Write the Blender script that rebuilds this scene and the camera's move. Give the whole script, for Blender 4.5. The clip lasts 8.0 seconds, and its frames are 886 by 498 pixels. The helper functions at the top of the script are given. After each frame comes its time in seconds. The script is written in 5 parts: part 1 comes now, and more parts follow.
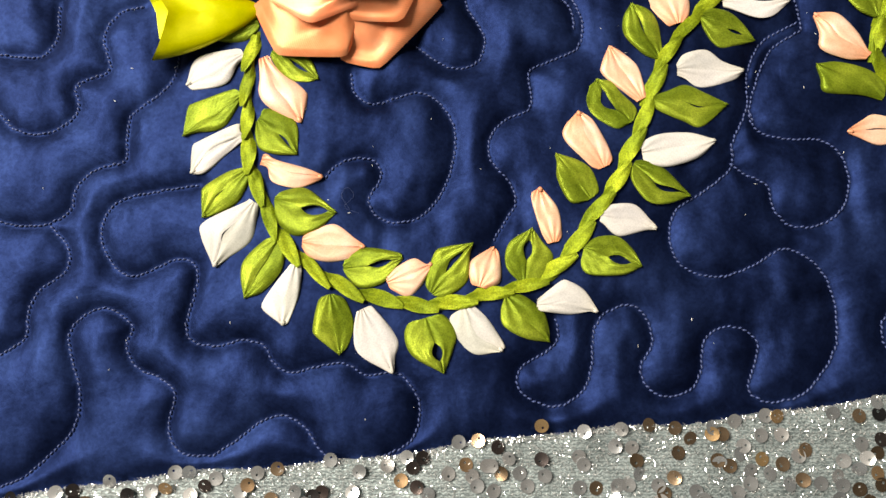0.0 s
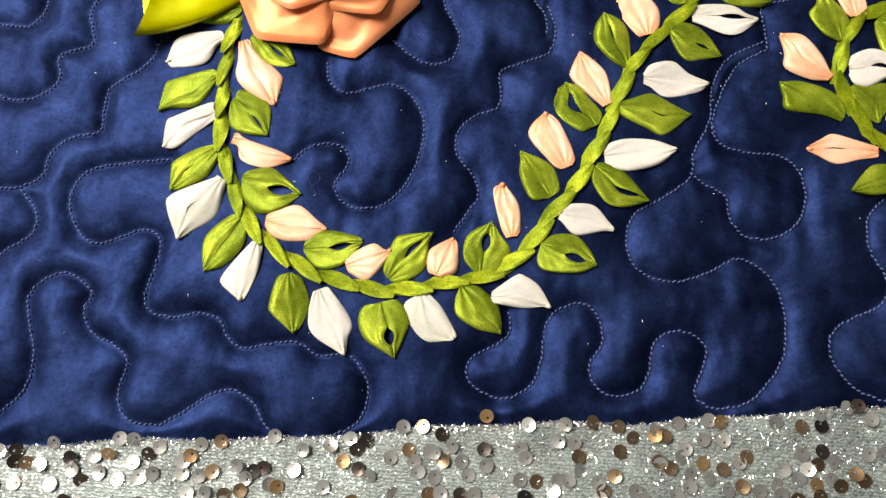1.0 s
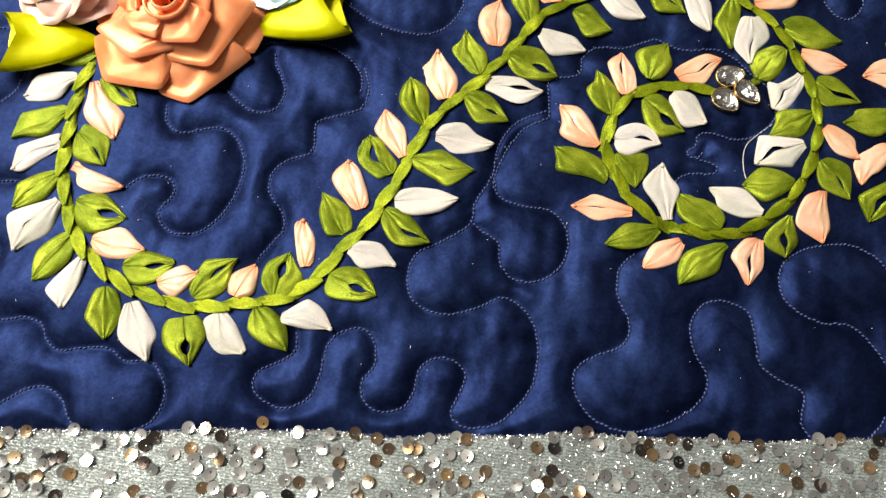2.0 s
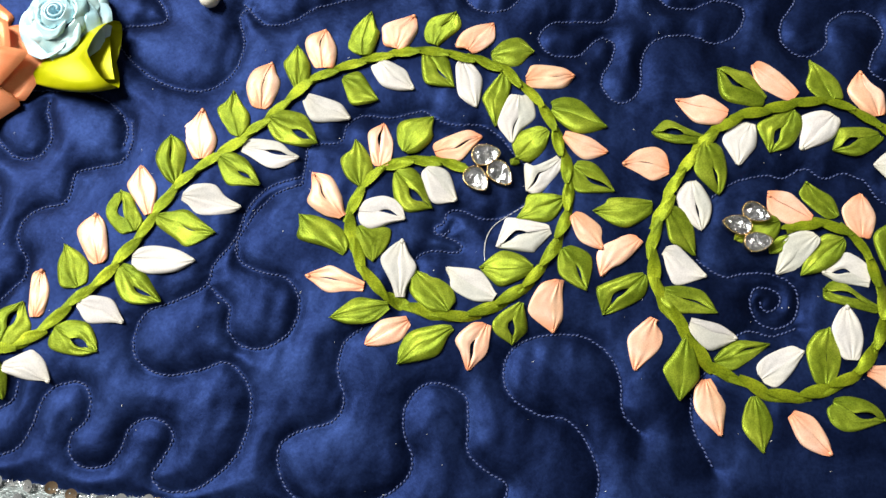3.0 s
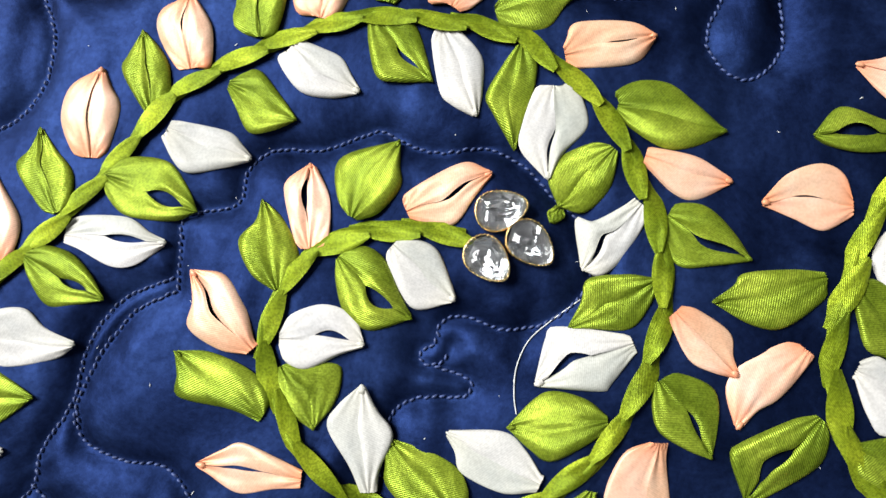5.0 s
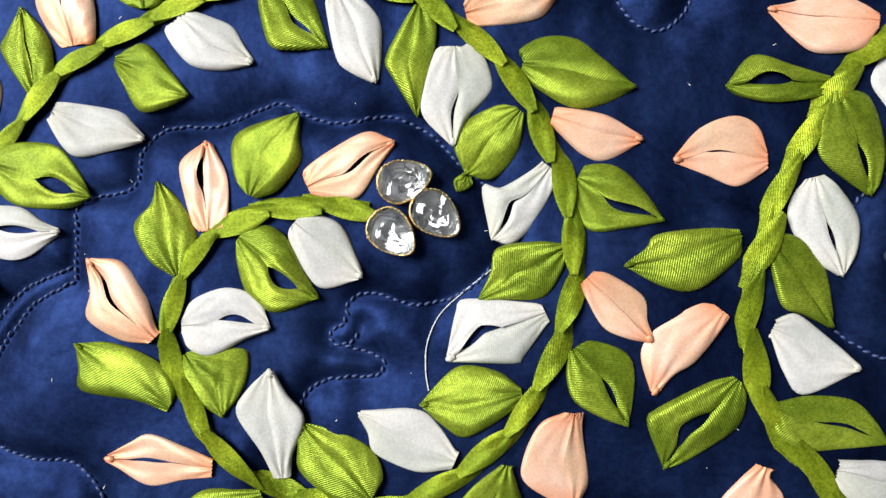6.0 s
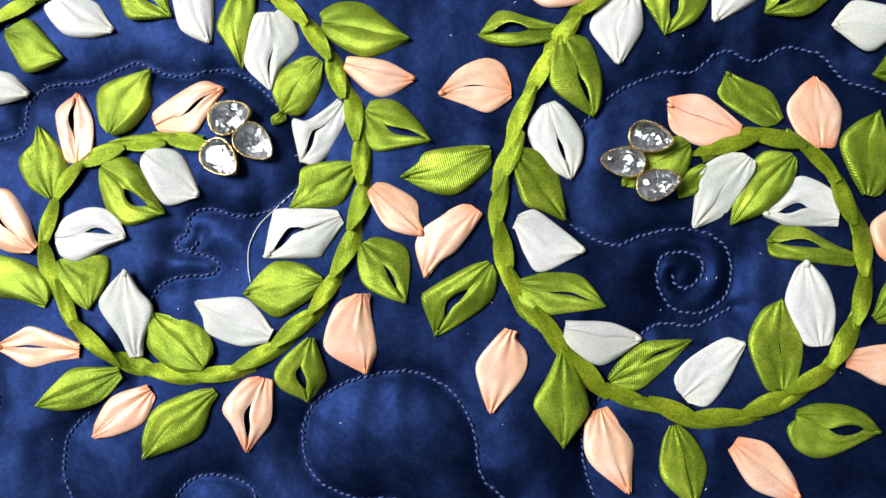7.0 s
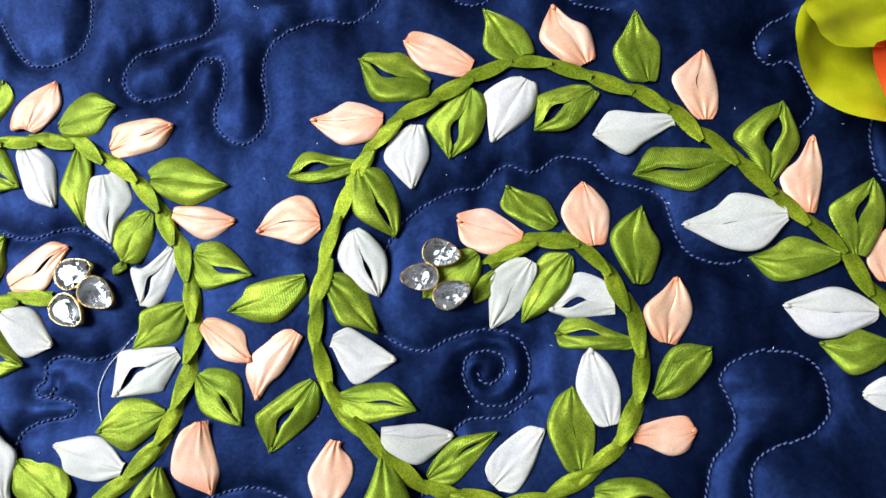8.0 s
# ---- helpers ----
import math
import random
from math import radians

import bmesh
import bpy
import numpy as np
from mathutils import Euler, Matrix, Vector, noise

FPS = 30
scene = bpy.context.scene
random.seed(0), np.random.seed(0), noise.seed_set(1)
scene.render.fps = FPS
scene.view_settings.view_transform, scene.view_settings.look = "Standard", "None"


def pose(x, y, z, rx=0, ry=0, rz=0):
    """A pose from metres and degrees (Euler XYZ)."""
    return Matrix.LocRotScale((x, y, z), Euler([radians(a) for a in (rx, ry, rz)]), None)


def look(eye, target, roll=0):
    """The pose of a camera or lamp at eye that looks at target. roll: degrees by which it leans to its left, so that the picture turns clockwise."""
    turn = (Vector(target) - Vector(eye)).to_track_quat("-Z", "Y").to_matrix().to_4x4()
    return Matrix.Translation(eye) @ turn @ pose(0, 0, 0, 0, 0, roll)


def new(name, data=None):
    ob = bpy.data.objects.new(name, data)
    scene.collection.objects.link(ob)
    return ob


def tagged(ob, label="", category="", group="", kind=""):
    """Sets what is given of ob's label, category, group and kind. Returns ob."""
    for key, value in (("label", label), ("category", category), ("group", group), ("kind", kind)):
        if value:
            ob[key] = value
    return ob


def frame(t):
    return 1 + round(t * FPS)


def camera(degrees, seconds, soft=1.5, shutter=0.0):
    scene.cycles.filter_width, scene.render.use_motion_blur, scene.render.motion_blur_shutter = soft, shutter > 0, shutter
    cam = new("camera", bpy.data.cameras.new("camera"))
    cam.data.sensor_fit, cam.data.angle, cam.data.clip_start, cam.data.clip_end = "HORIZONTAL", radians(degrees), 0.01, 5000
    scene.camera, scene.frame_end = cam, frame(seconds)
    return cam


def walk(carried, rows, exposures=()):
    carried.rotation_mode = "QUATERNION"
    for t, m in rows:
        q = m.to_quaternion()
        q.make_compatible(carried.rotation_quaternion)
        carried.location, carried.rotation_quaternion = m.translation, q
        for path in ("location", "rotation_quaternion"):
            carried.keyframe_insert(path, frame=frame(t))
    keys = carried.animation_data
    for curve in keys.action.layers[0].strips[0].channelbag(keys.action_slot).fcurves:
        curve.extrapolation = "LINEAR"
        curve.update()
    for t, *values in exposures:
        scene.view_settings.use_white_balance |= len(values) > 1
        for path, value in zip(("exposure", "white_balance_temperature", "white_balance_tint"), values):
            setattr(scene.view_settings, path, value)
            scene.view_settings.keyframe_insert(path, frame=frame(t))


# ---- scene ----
cam = camera(65.5, 8.0, soft=1.5)
# seconds, eye in metres, turn in degrees
PATH = [
    (0.0, 0.00689, -0.03484, 0.23127, 8.882, 1.541, -0.196),
    (0.5, 0.00688, -0.03546, 0.22744, 9.558, 0.885, 1.527),
    (1.0, 0.02115, -0.04814, 0.23225, 11.253, 0.859, 3.585),
    (1.5, 0.05226, -0.05605, 0.24676, 12.837, 0.457, 4.771),
    (2.0, 0.09645, -0.04961, 0.26461, 14.176, -0.455, 6.830),
    (2.2, 0.12431, -0.04848, 0.27171, 15.997, -0.938, 8.387),
    (3.3, 0.22022, 0.00798, 0.27036, 14.175, 1.418, 12.281),
    (3.5, 0.22054, 0.01207, 0.25089, 14.483, 1.312, 12.705),
    (4.0, 0.19937, 0.04572, 0.20373, 10.679, 2.150, 12.007),
    (4.5, 0.18543, 0.06329, 0.17657, 9.163, 3.368, 8.964),
    (5.0, 0.20320, 0.07901, 0.15524, 6.563, 4.429, 6.655),
    (5.2, 0.21197, 0.08692, 0.14578, 5.711, 4.383, 5.325),
    (6.3, 0.22905, 0.07721, 0.15155, 3.132, 3.882, 3.499),
    (6.5, 0.23987, 0.06591, 0.16132, 3.476, 4.234, 3.202),
    (7.0, 0.27389, 0.05408, 0.18000, 5.655, 4.096, 2.143),
    (7.5, 0.30622, 0.06103, 0.19338, 7.740, 4.411, -0.829),
    (8.0, 0.32758, 0.07009, 0.19846, 9.070, 4.924, -4.288),
]
# seconds, stops, kelvin, tint: the picture turns cooler and greener on the way
TONES = [(0.0, 0.08, 7700, 9), (2.2, 0.07, 7700, 9), (3.5, 0.28, 6450, 6), (4.2, 0.28, 6400, 6), (5.2, 0.15, 6400, 6), (6.5, -0.03, 6380, 6), (7.0, 0.13, 6200, 6), (8.0, 0.16, 5950, 6)]
walk(cam, [(t, pose(x, y, z, rx, ry, rz)) for t, x, y, z, rx, ry, rz in PATH], TONES)

# ---- light ----
world = bpy.data.worlds.new("room_air")
world.use_nodes = True
world.node_tree.nodes["Background"].inputs[0].default_value = (0.8, 0.9, 1.0, 1)
world.node_tree.nodes["Background"].inputs[1].default_value = 0.1
scene.world = world


def area_lamp(name, eye, target, size_x, size_y, watts, color):
    data = bpy.data.lights.new(name, "AREA")
    data.shape, data.size, data.size_y, data.energy, data.color = "RECTANGLE", size_x, size_y, watts, color
    ob = new(name, data)
    ob.matrix_world = look(eye, target)
    return tagged(ob, "unseen soft key light added at the upper left", "lamp", kind="structure")


# Unseen soft source, added; only its side follows from highlights and shadows.
area_lamp("added_key_light", (-1.2, 0.6, 1.6), (0.12, 0.06, 0.0), 1.1, 1.1, 104.0, (1.0, 0.985, 0.96))


# ---- materials ----
def nodes_of(name):
    m = bpy.data.materials.new(name)
    m.use_nodes = True
    nt = m.node_tree
    return m, nt, nt.nodes["Principled BSDF"]


def add(nt, kind, **values):
    n = nt.nodes.new(kind)
    for key, value in values.items():
        if key in n.inputs:
            n.inputs[key].default_value = value
    return n


def ramp(nt, source, stops):
    r = nt.nodes.new("ShaderNodeValToRGB")
    while len(r.color_ramp.elements) < len(stops):
        r.color_ramp.elements.new(0.5)
    for e, (p, c) in zip(r.color_ramp.elements, stops):
        e.position, e.color = p, (*c, 1)
    nt.links.new(source, r.inputs[0])
    return r


def mix(nt, a, b, factor, kind="MIX"):
    m = nt.nodes.new("ShaderNodeMix")
    m.data_type, m.blend_type = "RGBA", kind
    for socket, value in ((m.inputs[0], factor), (m.inputs[6], a), (m.inputs[7], b)):
        if isinstance(value, (int, float)):
            socket.default_value = value
        elif isinstance(value, tuple):
            socket.default_value = (*value, 1)
        else:
            nt.links.new(value, socket)
    return m.outputs[2]


def plain(name, color, rough=0.7, metal=0.0, scale=60.0, spread=0.25, bump=0.0003):
    m, nt, p = nodes_of(name)
    tc = nt.nodes.new("ShaderNodeTexCoord")
    n = add(nt, "ShaderNodeTexNoise", Scale=scale, Detail=6.0)
    nt.links.new(tc.outputs["Object"], n.inputs["Vector"])
    dark = tuple(c * (1 - spread) for c in color)
    light = tuple(min(1, c * (1 + spread)) for c in color)
    nt.links.new(ramp(nt, n.outputs[0], [(0.3, dark), (0.7, light)]).outputs[0], p.inputs["Base Color"])
    b = add(nt, "ShaderNodeBump", Strength=0.5, Distance=bump)
    nt.links.new(n.outputs[0], b.inputs["Height"])
    nt.links.new(b.outputs[0], p.inputs["Normal"])
    p.inputs["Roughness"].default_value, p.inputs["Metallic"].default_value = rough, metal
    return m


def velvet():
    """Navy velvet: brushed nap in patches, fine pile, a soft sheen."""
    m, nt, p = nodes_of("navy_velvet")
    tc = nt.nodes.new("ShaderNodeTexCoord")
    patch = add(nt, "ShaderNodeTexNoise", Scale=38.0, Detail=7.0, Roughness=0.6, Distortion=0.9)
    fine = add(nt, "ShaderNodeTexNoise", Scale=700.0, Detail=4.0, Roughness=0.7)
    for n in (patch, fine):
        nt.links.new(tc.outputs["Object"], n.inputs["Vector"])
    nap = ramp(nt, patch.outputs[0], [(0.3, (0.0043, 0.0088, 0.034)), (0.5, (0.0088, 0.0178, 0.066)), (0.72, (0.0178, 0.0358, 0.122))])
    grain = ramp(nt, fine.outputs[0], [(0.3, (0.7, 0.7, 0.72)), (0.7, (1.26, 1.26, 1.26))])
    nt.links.new(mix(nt, nap.outputs[0], grain.outputs[0], 1.0, "MULTIPLY"), p.inputs["Base Color"])
    p.inputs["Metallic"].default_value = 0.9
    lay = ramp(nt, patch.outputs[0], [(0.3, (0.52, 0.52, 0.52)), (0.7, (0.62, 0.62, 0.62))])
    nt.links.new(lay.outputs[0], p.inputs["Roughness"])
    p.inputs["Specular IOR Level"].default_value = 0.05
    b1 = add(nt, "ShaderNodeBump", Strength=0.16, Distance=0.0022)
    b2 = add(nt, "ShaderNodeBump", Strength=0.25, Distance=0.0002)
    nt.links.new(patch.outputs[0], b1.inputs["Height"])
    nt.links.new(fine.outputs[0], b2.inputs["Height"])
    nt.links.new(b1.outputs[0], b2.inputs["Normal"])
    nt.links.new(b2.outputs[0], p.inputs["Normal"])
    return m


def ribbon(name, mid, dark, light, end, end_amount=0.0, ribs=48.0, rough=0.42, gloss=0.35, sheen=0.0, metal=0.25, grain=0.92, rib=0.8):
    """Woven satin ribbon: fine cross ribs, dyed ends, sheen of soft folds painted in."""
    m, nt, p = nodes_of(name)
    uv = nt.nodes.new("ShaderNodeUVMap")
    uv.uv_map = "ribbon"
    tc = nt.nodes.new("ShaderNodeTexCoord")
    info = nt.nodes.new("ShaderNodeObjectInfo")
    patch = add(nt, "ShaderNodeTexNoise", Scale=95.0, Detail=3.0, Roughness=0.55)
    weave = add(nt, "ShaderNodeTexNoise", Scale=1900.0, Detail=2.0)
    for n in (patch, weave):
        nt.links.new(tc.outputs["Object"], n.inputs["Vector"])
    # Random darker and lighter patches put satin sheen into the colour.
    tone = ramp(nt, patch.outputs[0], [(0.3, dark), (0.5, mid), (0.72, light)])
    wave = nt.nodes.new("ShaderNodeTexWave")
    wave.bands_direction = "X"
    wave.inputs["Scale"].default_value = ribs * 0.34
    wave.inputs["Distortion"].default_value = 0.6
    wave.inputs["Detail"].default_value = 1.0
    turn = nt.nodes.new("ShaderNodeMapping")
    turn.inputs["Rotation"].default_value = (0, 0, 0.5)
    nt.links.new(uv.outputs[0], turn.inputs[0])
    nt.links.new(turn.outputs[0], wave.inputs["Vector"])
    col = mix(nt, tone.outputs[0], ramp(nt, wave.outputs[1], [(0.0, (rib, rib, rib)), (1.0, (1.04 + (1 - rib) * 0.3,) * 3)]).outputs[0], 1.0, "MULTIPLY")
    # Fine weave noise, with the ribbon's speckled sparkle painted into the colour.
    col = mix(nt, col, ramp(nt, weave.outputs[0], [(0.35, (grain, grain, grain)), (0.62, (2 - grain, 2 - grain, 2 - grain))]).outputs[0], 1.0, "MULTIPLY")
    var = ramp(nt, info.outputs["Random"], [(0.0, (0.84, 0.86, 0.8)), (1.0, (1.1, 1.06, 1.1))])
    col = mix(nt, col, var.outputs[0], 1.0, "MULTIPLY")
    if end_amount:
        sep = nt.nodes.new("ShaderNodeSeparateXYZ")
        nt.links.new(uv.outputs[0], sep.inputs[0])
        ends = ramp(nt, sep.outputs[0], [(0.0, (1, 1, 1)), (0.2, (0.3, 0.3, 0.3)), (0.45, (0.06, 0.06, 0.06)), (0.7, (0.14, 0.14, 0.14)), (1.0, (1, 1, 1))])
        streak = mix(nt, ends.outputs[0], ramp(nt, patch.outputs[0], [(0.3, (0.4, 0.4, 0.4)), (0.65, (1, 1, 1))]).outputs[0], 1.0, "MULTIPLY")
        scaled = mix(nt, (0, 0, 0), streak, end_amount)
        col = mix(nt, col, end, scaled)
    nt.links.new(col, p.inputs["Base Color"])
    p.inputs["Roughness"].default_value = rough
    p.inputs["Metallic"].default_value = metal
    p.inputs["Specular IOR Level"].default_value = gloss
    p.inputs["Specular Tint"].default_value = (*[min(1, 0.35 + 0.9 * c) for c in light], 1)
    p.inputs["Anisotropic"].default_value = 0.5
    p.inputs["Sheen Weight"].default_value = sheen
    b1 = add(nt, "ShaderNodeBump", Strength=0.45 if rib < 0.9 else 0.1, Distance=0.00015)
    b2 = add(nt, "ShaderNodeBump", Strength=0.22, Distance=0.00012)
    nt.links.new(wave.outputs[1], b1.inputs["Height"])
    nt.links.new(weave.outputs[0], b2.inputs["Height"])
    nt.links.new(b1.outputs[0], b2.inputs["Normal"])
    nt.links.new(b2.outputs[0], p.inputs["Normal"])
    return m


VELVET = velvet()
# The green's wide dark-to-light range paints in its stronger satin sheen.
GREEN = ribbon("olive_green_ribbon", (0.19, 0.257, 0.02), (0.105, 0.155, 0.01), (0.31, 0.385, 0.038), (0.1, 0.16, 0.01), 0.5, metal=0.4, rough=0.37, rib=0.86, grain=0.78)
STEM_GREEN = ribbon("stem_green_ribbon", (0.215, 0.28, 0.014), (0.13, 0.185, 0.009), (0.33, 0.39, 0.022), (0.1, 0.16, 0.01), 0.3, ribs=30.0, metal=0.38, rough=0.38, grain=0.72)
WHITE = ribbon("white_ribbon", (0.53, 0.525, 0.515), (0.455, 0.46, 0.465), (0.59, 0.58, 0.565), (0.72, 0.66, 0.5), 0.35, metal=0.0, rib=0.93, gloss=0.22)
PEACH = ribbon("peach_ribbon", (0.8, 0.5, 0.36), (0.77, 0.42, 0.28), (0.84, 0.6, 0.48), (0.72, 0.2, 0.06), 0.8, metal=0.12, rib=0.9)
SATIN_PEACH = ribbon("peach_satin", (0.93, 0.315, 0.15), (0.9, 0.26, 0.115), (0.95, 0.385, 0.21), (0.7, 0.2, 0.07), 0.0, ribs=90.0, rib=0.96, grain=0.97, rough=0.36, gloss=0.4, metal=0.2)
SATIN_YELLOW = ribbon("yellow_green_satin", (0.5, 0.52, 0.006), (0.4, 0.43, 0.005), (0.6, 0.6, 0.015), (0.3, 0.35, 0.01), 0.0, ribs=90.0, rib=0.96, grain=0.97, rough=0.34, gloss=0.45)
SATIN_BLUE = ribbon("pale_blue_satin", (0.5, 0.76, 0.84), (0.4, 0.68, 0.8), (0.65, 0.86, 0.9), (0.2, 0.5, 0.7), 0.0, ribs=90.0, rib=0.96, grain=0.97, rough=0.35, metal=0.15)
SATIN_PINK = ribbon("pale_pink_satin", (0.74, 0.5, 0.44), (0.7, 0.44, 0.38), (0.8, 0.58, 0.52), (0.7, 0.4, 0.3), 0.0, ribs=90.0, rib=0.96, grain=0.97, rough=0.35, metal=0.15)
SATIN_RED = ribbon("dark_red_satin", (0.3, 0.012, 0.02), (0.22, 0.01, 0.015), (0.42, 0.02, 0.03), (0.2, 0.01, 0.01), 0.0, ribs=90.0, rib=0.96, grain=0.97, rough=0.3)
SATIN_ORANGE = ribbon("orange_red_satin", (0.75, 0.1, 0.02), (0.62, 0.07, 0.015), (0.82, 0.16, 0.03), (0.5, 0.05, 0.01), 0.0, ribs=90.0, rib=0.96, grain=0.97, rough=0.3)
THREAD = plain("blue_thread", (0.046, 0.068, 0.185), 0.5, scale=900.0, spread=0.5)
WHITE_THREAD = plain("white_thread", (0.75, 0.75, 0.75), 0.6, scale=900.0)
GOLD = plain("gold_plated_metal", (0.8, 0.6, 0.3), 0.25, 1.0, scale=500.0)
# Grey kept low so the unseen ceiling bounces little light back.
UNSEEN_CEILING_GREY = plain("unseen_ceiling_grey", (0.36, 0.36, 0.36), 0.85, scale=8.0, spread=0.04)
CRYSTAL_FOIL = plain("crystal_foil", (0.95, 0.95, 0.96), 0.17, 1.0, scale=300.0, spread=0.04)
TINSEL = plain("silver_tinsel", (0.95, 0.97, 0.98), 0.2, 0.75, scale=300.0, spread=0.05)
# Dark grey of the unseen walls, chosen to cut the fill light.
UNSEEN_WALL_GREY = plain("unseen_wall_grey", (0.17, 0.18, 0.19), 0.8, scale=8.0, spread=0.06)
FLOOR_WOOD = plain("floor_wood", (0.12, 0.085, 0.06), 0.5, scale=12.0, spread=0.3)
PEARL = plain("pearl_coating", (0.78, 0.74, 0.66), 0.18, 0.0, scale=200.0, spread=0.05)


def glass():
    m, nt, p = nodes_of("crystal_glass")
    p.inputs["Base Color"].default_value = (0.97, 0.98, 1.0, 1)
    p.inputs["Roughness"].default_value = 0.02
    p.inputs["IOR"].default_value = 1.58
    p.inputs["Transmission Weight"].default_value = 1.0
    return m


def lurex():
    """Grey knit with silver tinsel."""
    m, nt, p = nodes_of("silver_grey_knit")
    tc = nt.nodes.new("ShaderNodeTexCoord")
    rows = nt.nodes.new("ShaderNodeTexWave")
    rows.bands_direction = "Y"
    rows.inputs["Scale"].default_value, rows.inputs["Distortion"].default_value, rows.inputs["Detail"].default_value = 280.0, 8.0, 4.0
    rows.inputs["Detail Scale"].default_value = 3.0
    fleck = add(nt, "ShaderNodeTexVoronoi", Scale=1500.0)
    cloud = add(nt, "ShaderNodeTexNoise", Scale=70.0, Detail=4.0)
    for n in (rows, fleck, cloud):
        nt.links.new(tc.outputs["Object"], n.inputs["Vector"])
    base = ramp(nt, rows.outputs[1], [(0.0, (0.13, 0.165, 0.175)), (1.0, (0.31, 0.36, 0.37))])
    base = mix(nt, base.outputs[0], ramp(nt, cloud.outputs[0], [(0.3, (0.75, 0.75, 0.75)), (0.7, (1.2, 1.2, 1.2))]).outputs[0], 1.0, "MULTIPLY")
    spots = ramp(nt, fleck.outputs["Color"], [(0.0, (0.55, 0.56, 0.56)), (0.5, (1, 1, 1)), (1.0, (1.5, 1.5, 1.5))])
    nt.links.new(mix(nt, base, spots.outputs[0], 1.0, "MULTIPLY"), p.inputs["Base Color"])
    metal = ramp(nt, fleck.outputs["Color"], [(0.5, (0, 0, 0)), (0.75, (0.8, 0.8, 0.8))])
    nt.links.new(metal.outputs[0], p.inputs["Metallic"])
    p.inputs["Roughness"].default_value = 0.42
    b = add(nt, "ShaderNodeBump", Strength=0.45, Distance=0.0005)
    nt.links.new(mix(nt, rows.outputs[1], fleck.outputs["Color"], 0.6), b.inputs["Height"])
    nt.links.new(b.outputs[0], p.inputs["Normal"])
    return m


def sequin_material(name, stops, rough):
    m, nt, p = nodes_of(name)
    info = nt.nodes.new("ShaderNodeObjectInfo")
    nt.links.new(ramp(nt, info.outputs["Random"], stops).outputs[0], p.inputs["Base Color"])
    p.inputs["Metallic"].default_value, p.inputs["Roughness"].default_value = 0.9, rough
    return m


GLASS = glass()
KNIT = lurex()
SEQUIN_SILVER = sequin_material("silver_sequin", [(0.0, (0.7, 0.73, 0.76)), (0.6, (0.86, 0.88, 0.9)), (1.0, (0.95, 0.94, 0.94))], 0.2)
SEQUIN_BRONZE = sequin_material("bronze_sequin", [(0.0, (0.2, 0.14, 0.09)), (0.55, (0.42, 0.3, 0.2)), (0.8, (0.66, 0.43, 0.25)), (1.0, (0.9, 0.6, 0.3))], 0.25)
SEQUIN_DARK = sequin_material("dark_sequin", [(0.0, (0.05, 0.05, 0.055)), (1.0, (0.17, 0.13, 0.12))], 0.25)


# ---- mesh helpers ----
def part(name, verts, faces, material, parent=None, label="", uvs=None, smooth=True):
    me = bpy.data.meshes.new(name)
    me.from_pydata(verts, [], faces)
    if uvs is not None:
        layer = me.uv_layers.new(name="ribbon")
        index = np.empty(len(me.loops), dtype=np.int32)
        me.loops.foreach_get("vertex_index", index)
        layer.data.foreach_set("uv", np.asarray(uvs, dtype=np.float32)[index].ravel())
    me.materials.append(material)
    if smooth:
        me.polygons.foreach_set("use_smooth", [True] * len(me.polygons))
    ob = new(name, me)
    if parent is not None:
        ob.parent = parent
    if label:
        ob["label"] = label
    return ob


def grid_faces(nu, nv, flip=False, start=0, wrap=False):
    faces = []
    for i in range(nu - 1):
        for j in range(nv if wrap else nv - 1):
            a, b = start + i * nv + j, start + i * nv + (j + 1) % nv
            c, d = b + nv, a + nv
            faces.append((a, b, c, d) if flip else (a, d, c, b))
    return faces


def smooth_line(points, step):
    """Points at even steps along a smooth curve through the given ones."""
    p = np.array(points, dtype=float)
    ext = np.vstack([2 * p[0] - p[1], p, 2 * p[-1] - p[-2]])
    dense = []
    for i in range(1, len(ext) - 2):
        a, b, c, d = ext[i - 1], ext[i], ext[i + 1], ext[i + 2]
        for s in np.linspace(0, 1, 24, endpoint=False):
            dense.append(0.5 * (2 * b + (c - a) * s + (2 * a - 5 * b + 4 * c - d) * s * s + (3 * b - a - 3 * c + d) * s ** 3))
    dense.append(p[-1])
    dense = np.array(dense)
    run = np.concatenate([[0], np.cumsum(np.linalg.norm(np.diff(dense, axis=0), axis=1))])
    at = np.linspace(0, run[-1], max(2, int(round(run[-1] / step)) + 1))
    return np.stack([np.interp(at, run, dense[:, k]) for k in range(dense.shape[1])], 1)


# ---- the unseen room ----
def slab(name, x0, y0, z0, x1, y1, z1, material, label):
    v = [(x, y, z) for x in (x0, x1) for y in (y0, y1) for z in (z0, z1)]
    f = [(0, 1, 3, 2), (4, 6, 7, 5), (0, 4, 5, 1), (2, 3, 7, 6), (0, 2, 6, 4), (1, 5, 7, 3)]
    return tagged(part(name, v, f, material, smooth=False), label, kind="structure")


# Unseen box added round the quilt; its dark tones hold down bounced light.
slab("floor", -1.6, -1.6, -0.12, 2.2, 1.9, -0.02, FLOOR_WOOD, "unseen plain brown floor added under the quilt")
slab("ceiling", -1.7, -1.7, 2.2, 2.3, 2.0, 2.3, UNSEEN_CEILING_GREY, "unseen grey ceiling added to limit bounced light")
slab("wall_east", 2.2, -1.7, -0.12, 2.3, 2.0, 2.2, UNSEEN_WALL_GREY, "unseen dark grey wall added to limit bounced light")
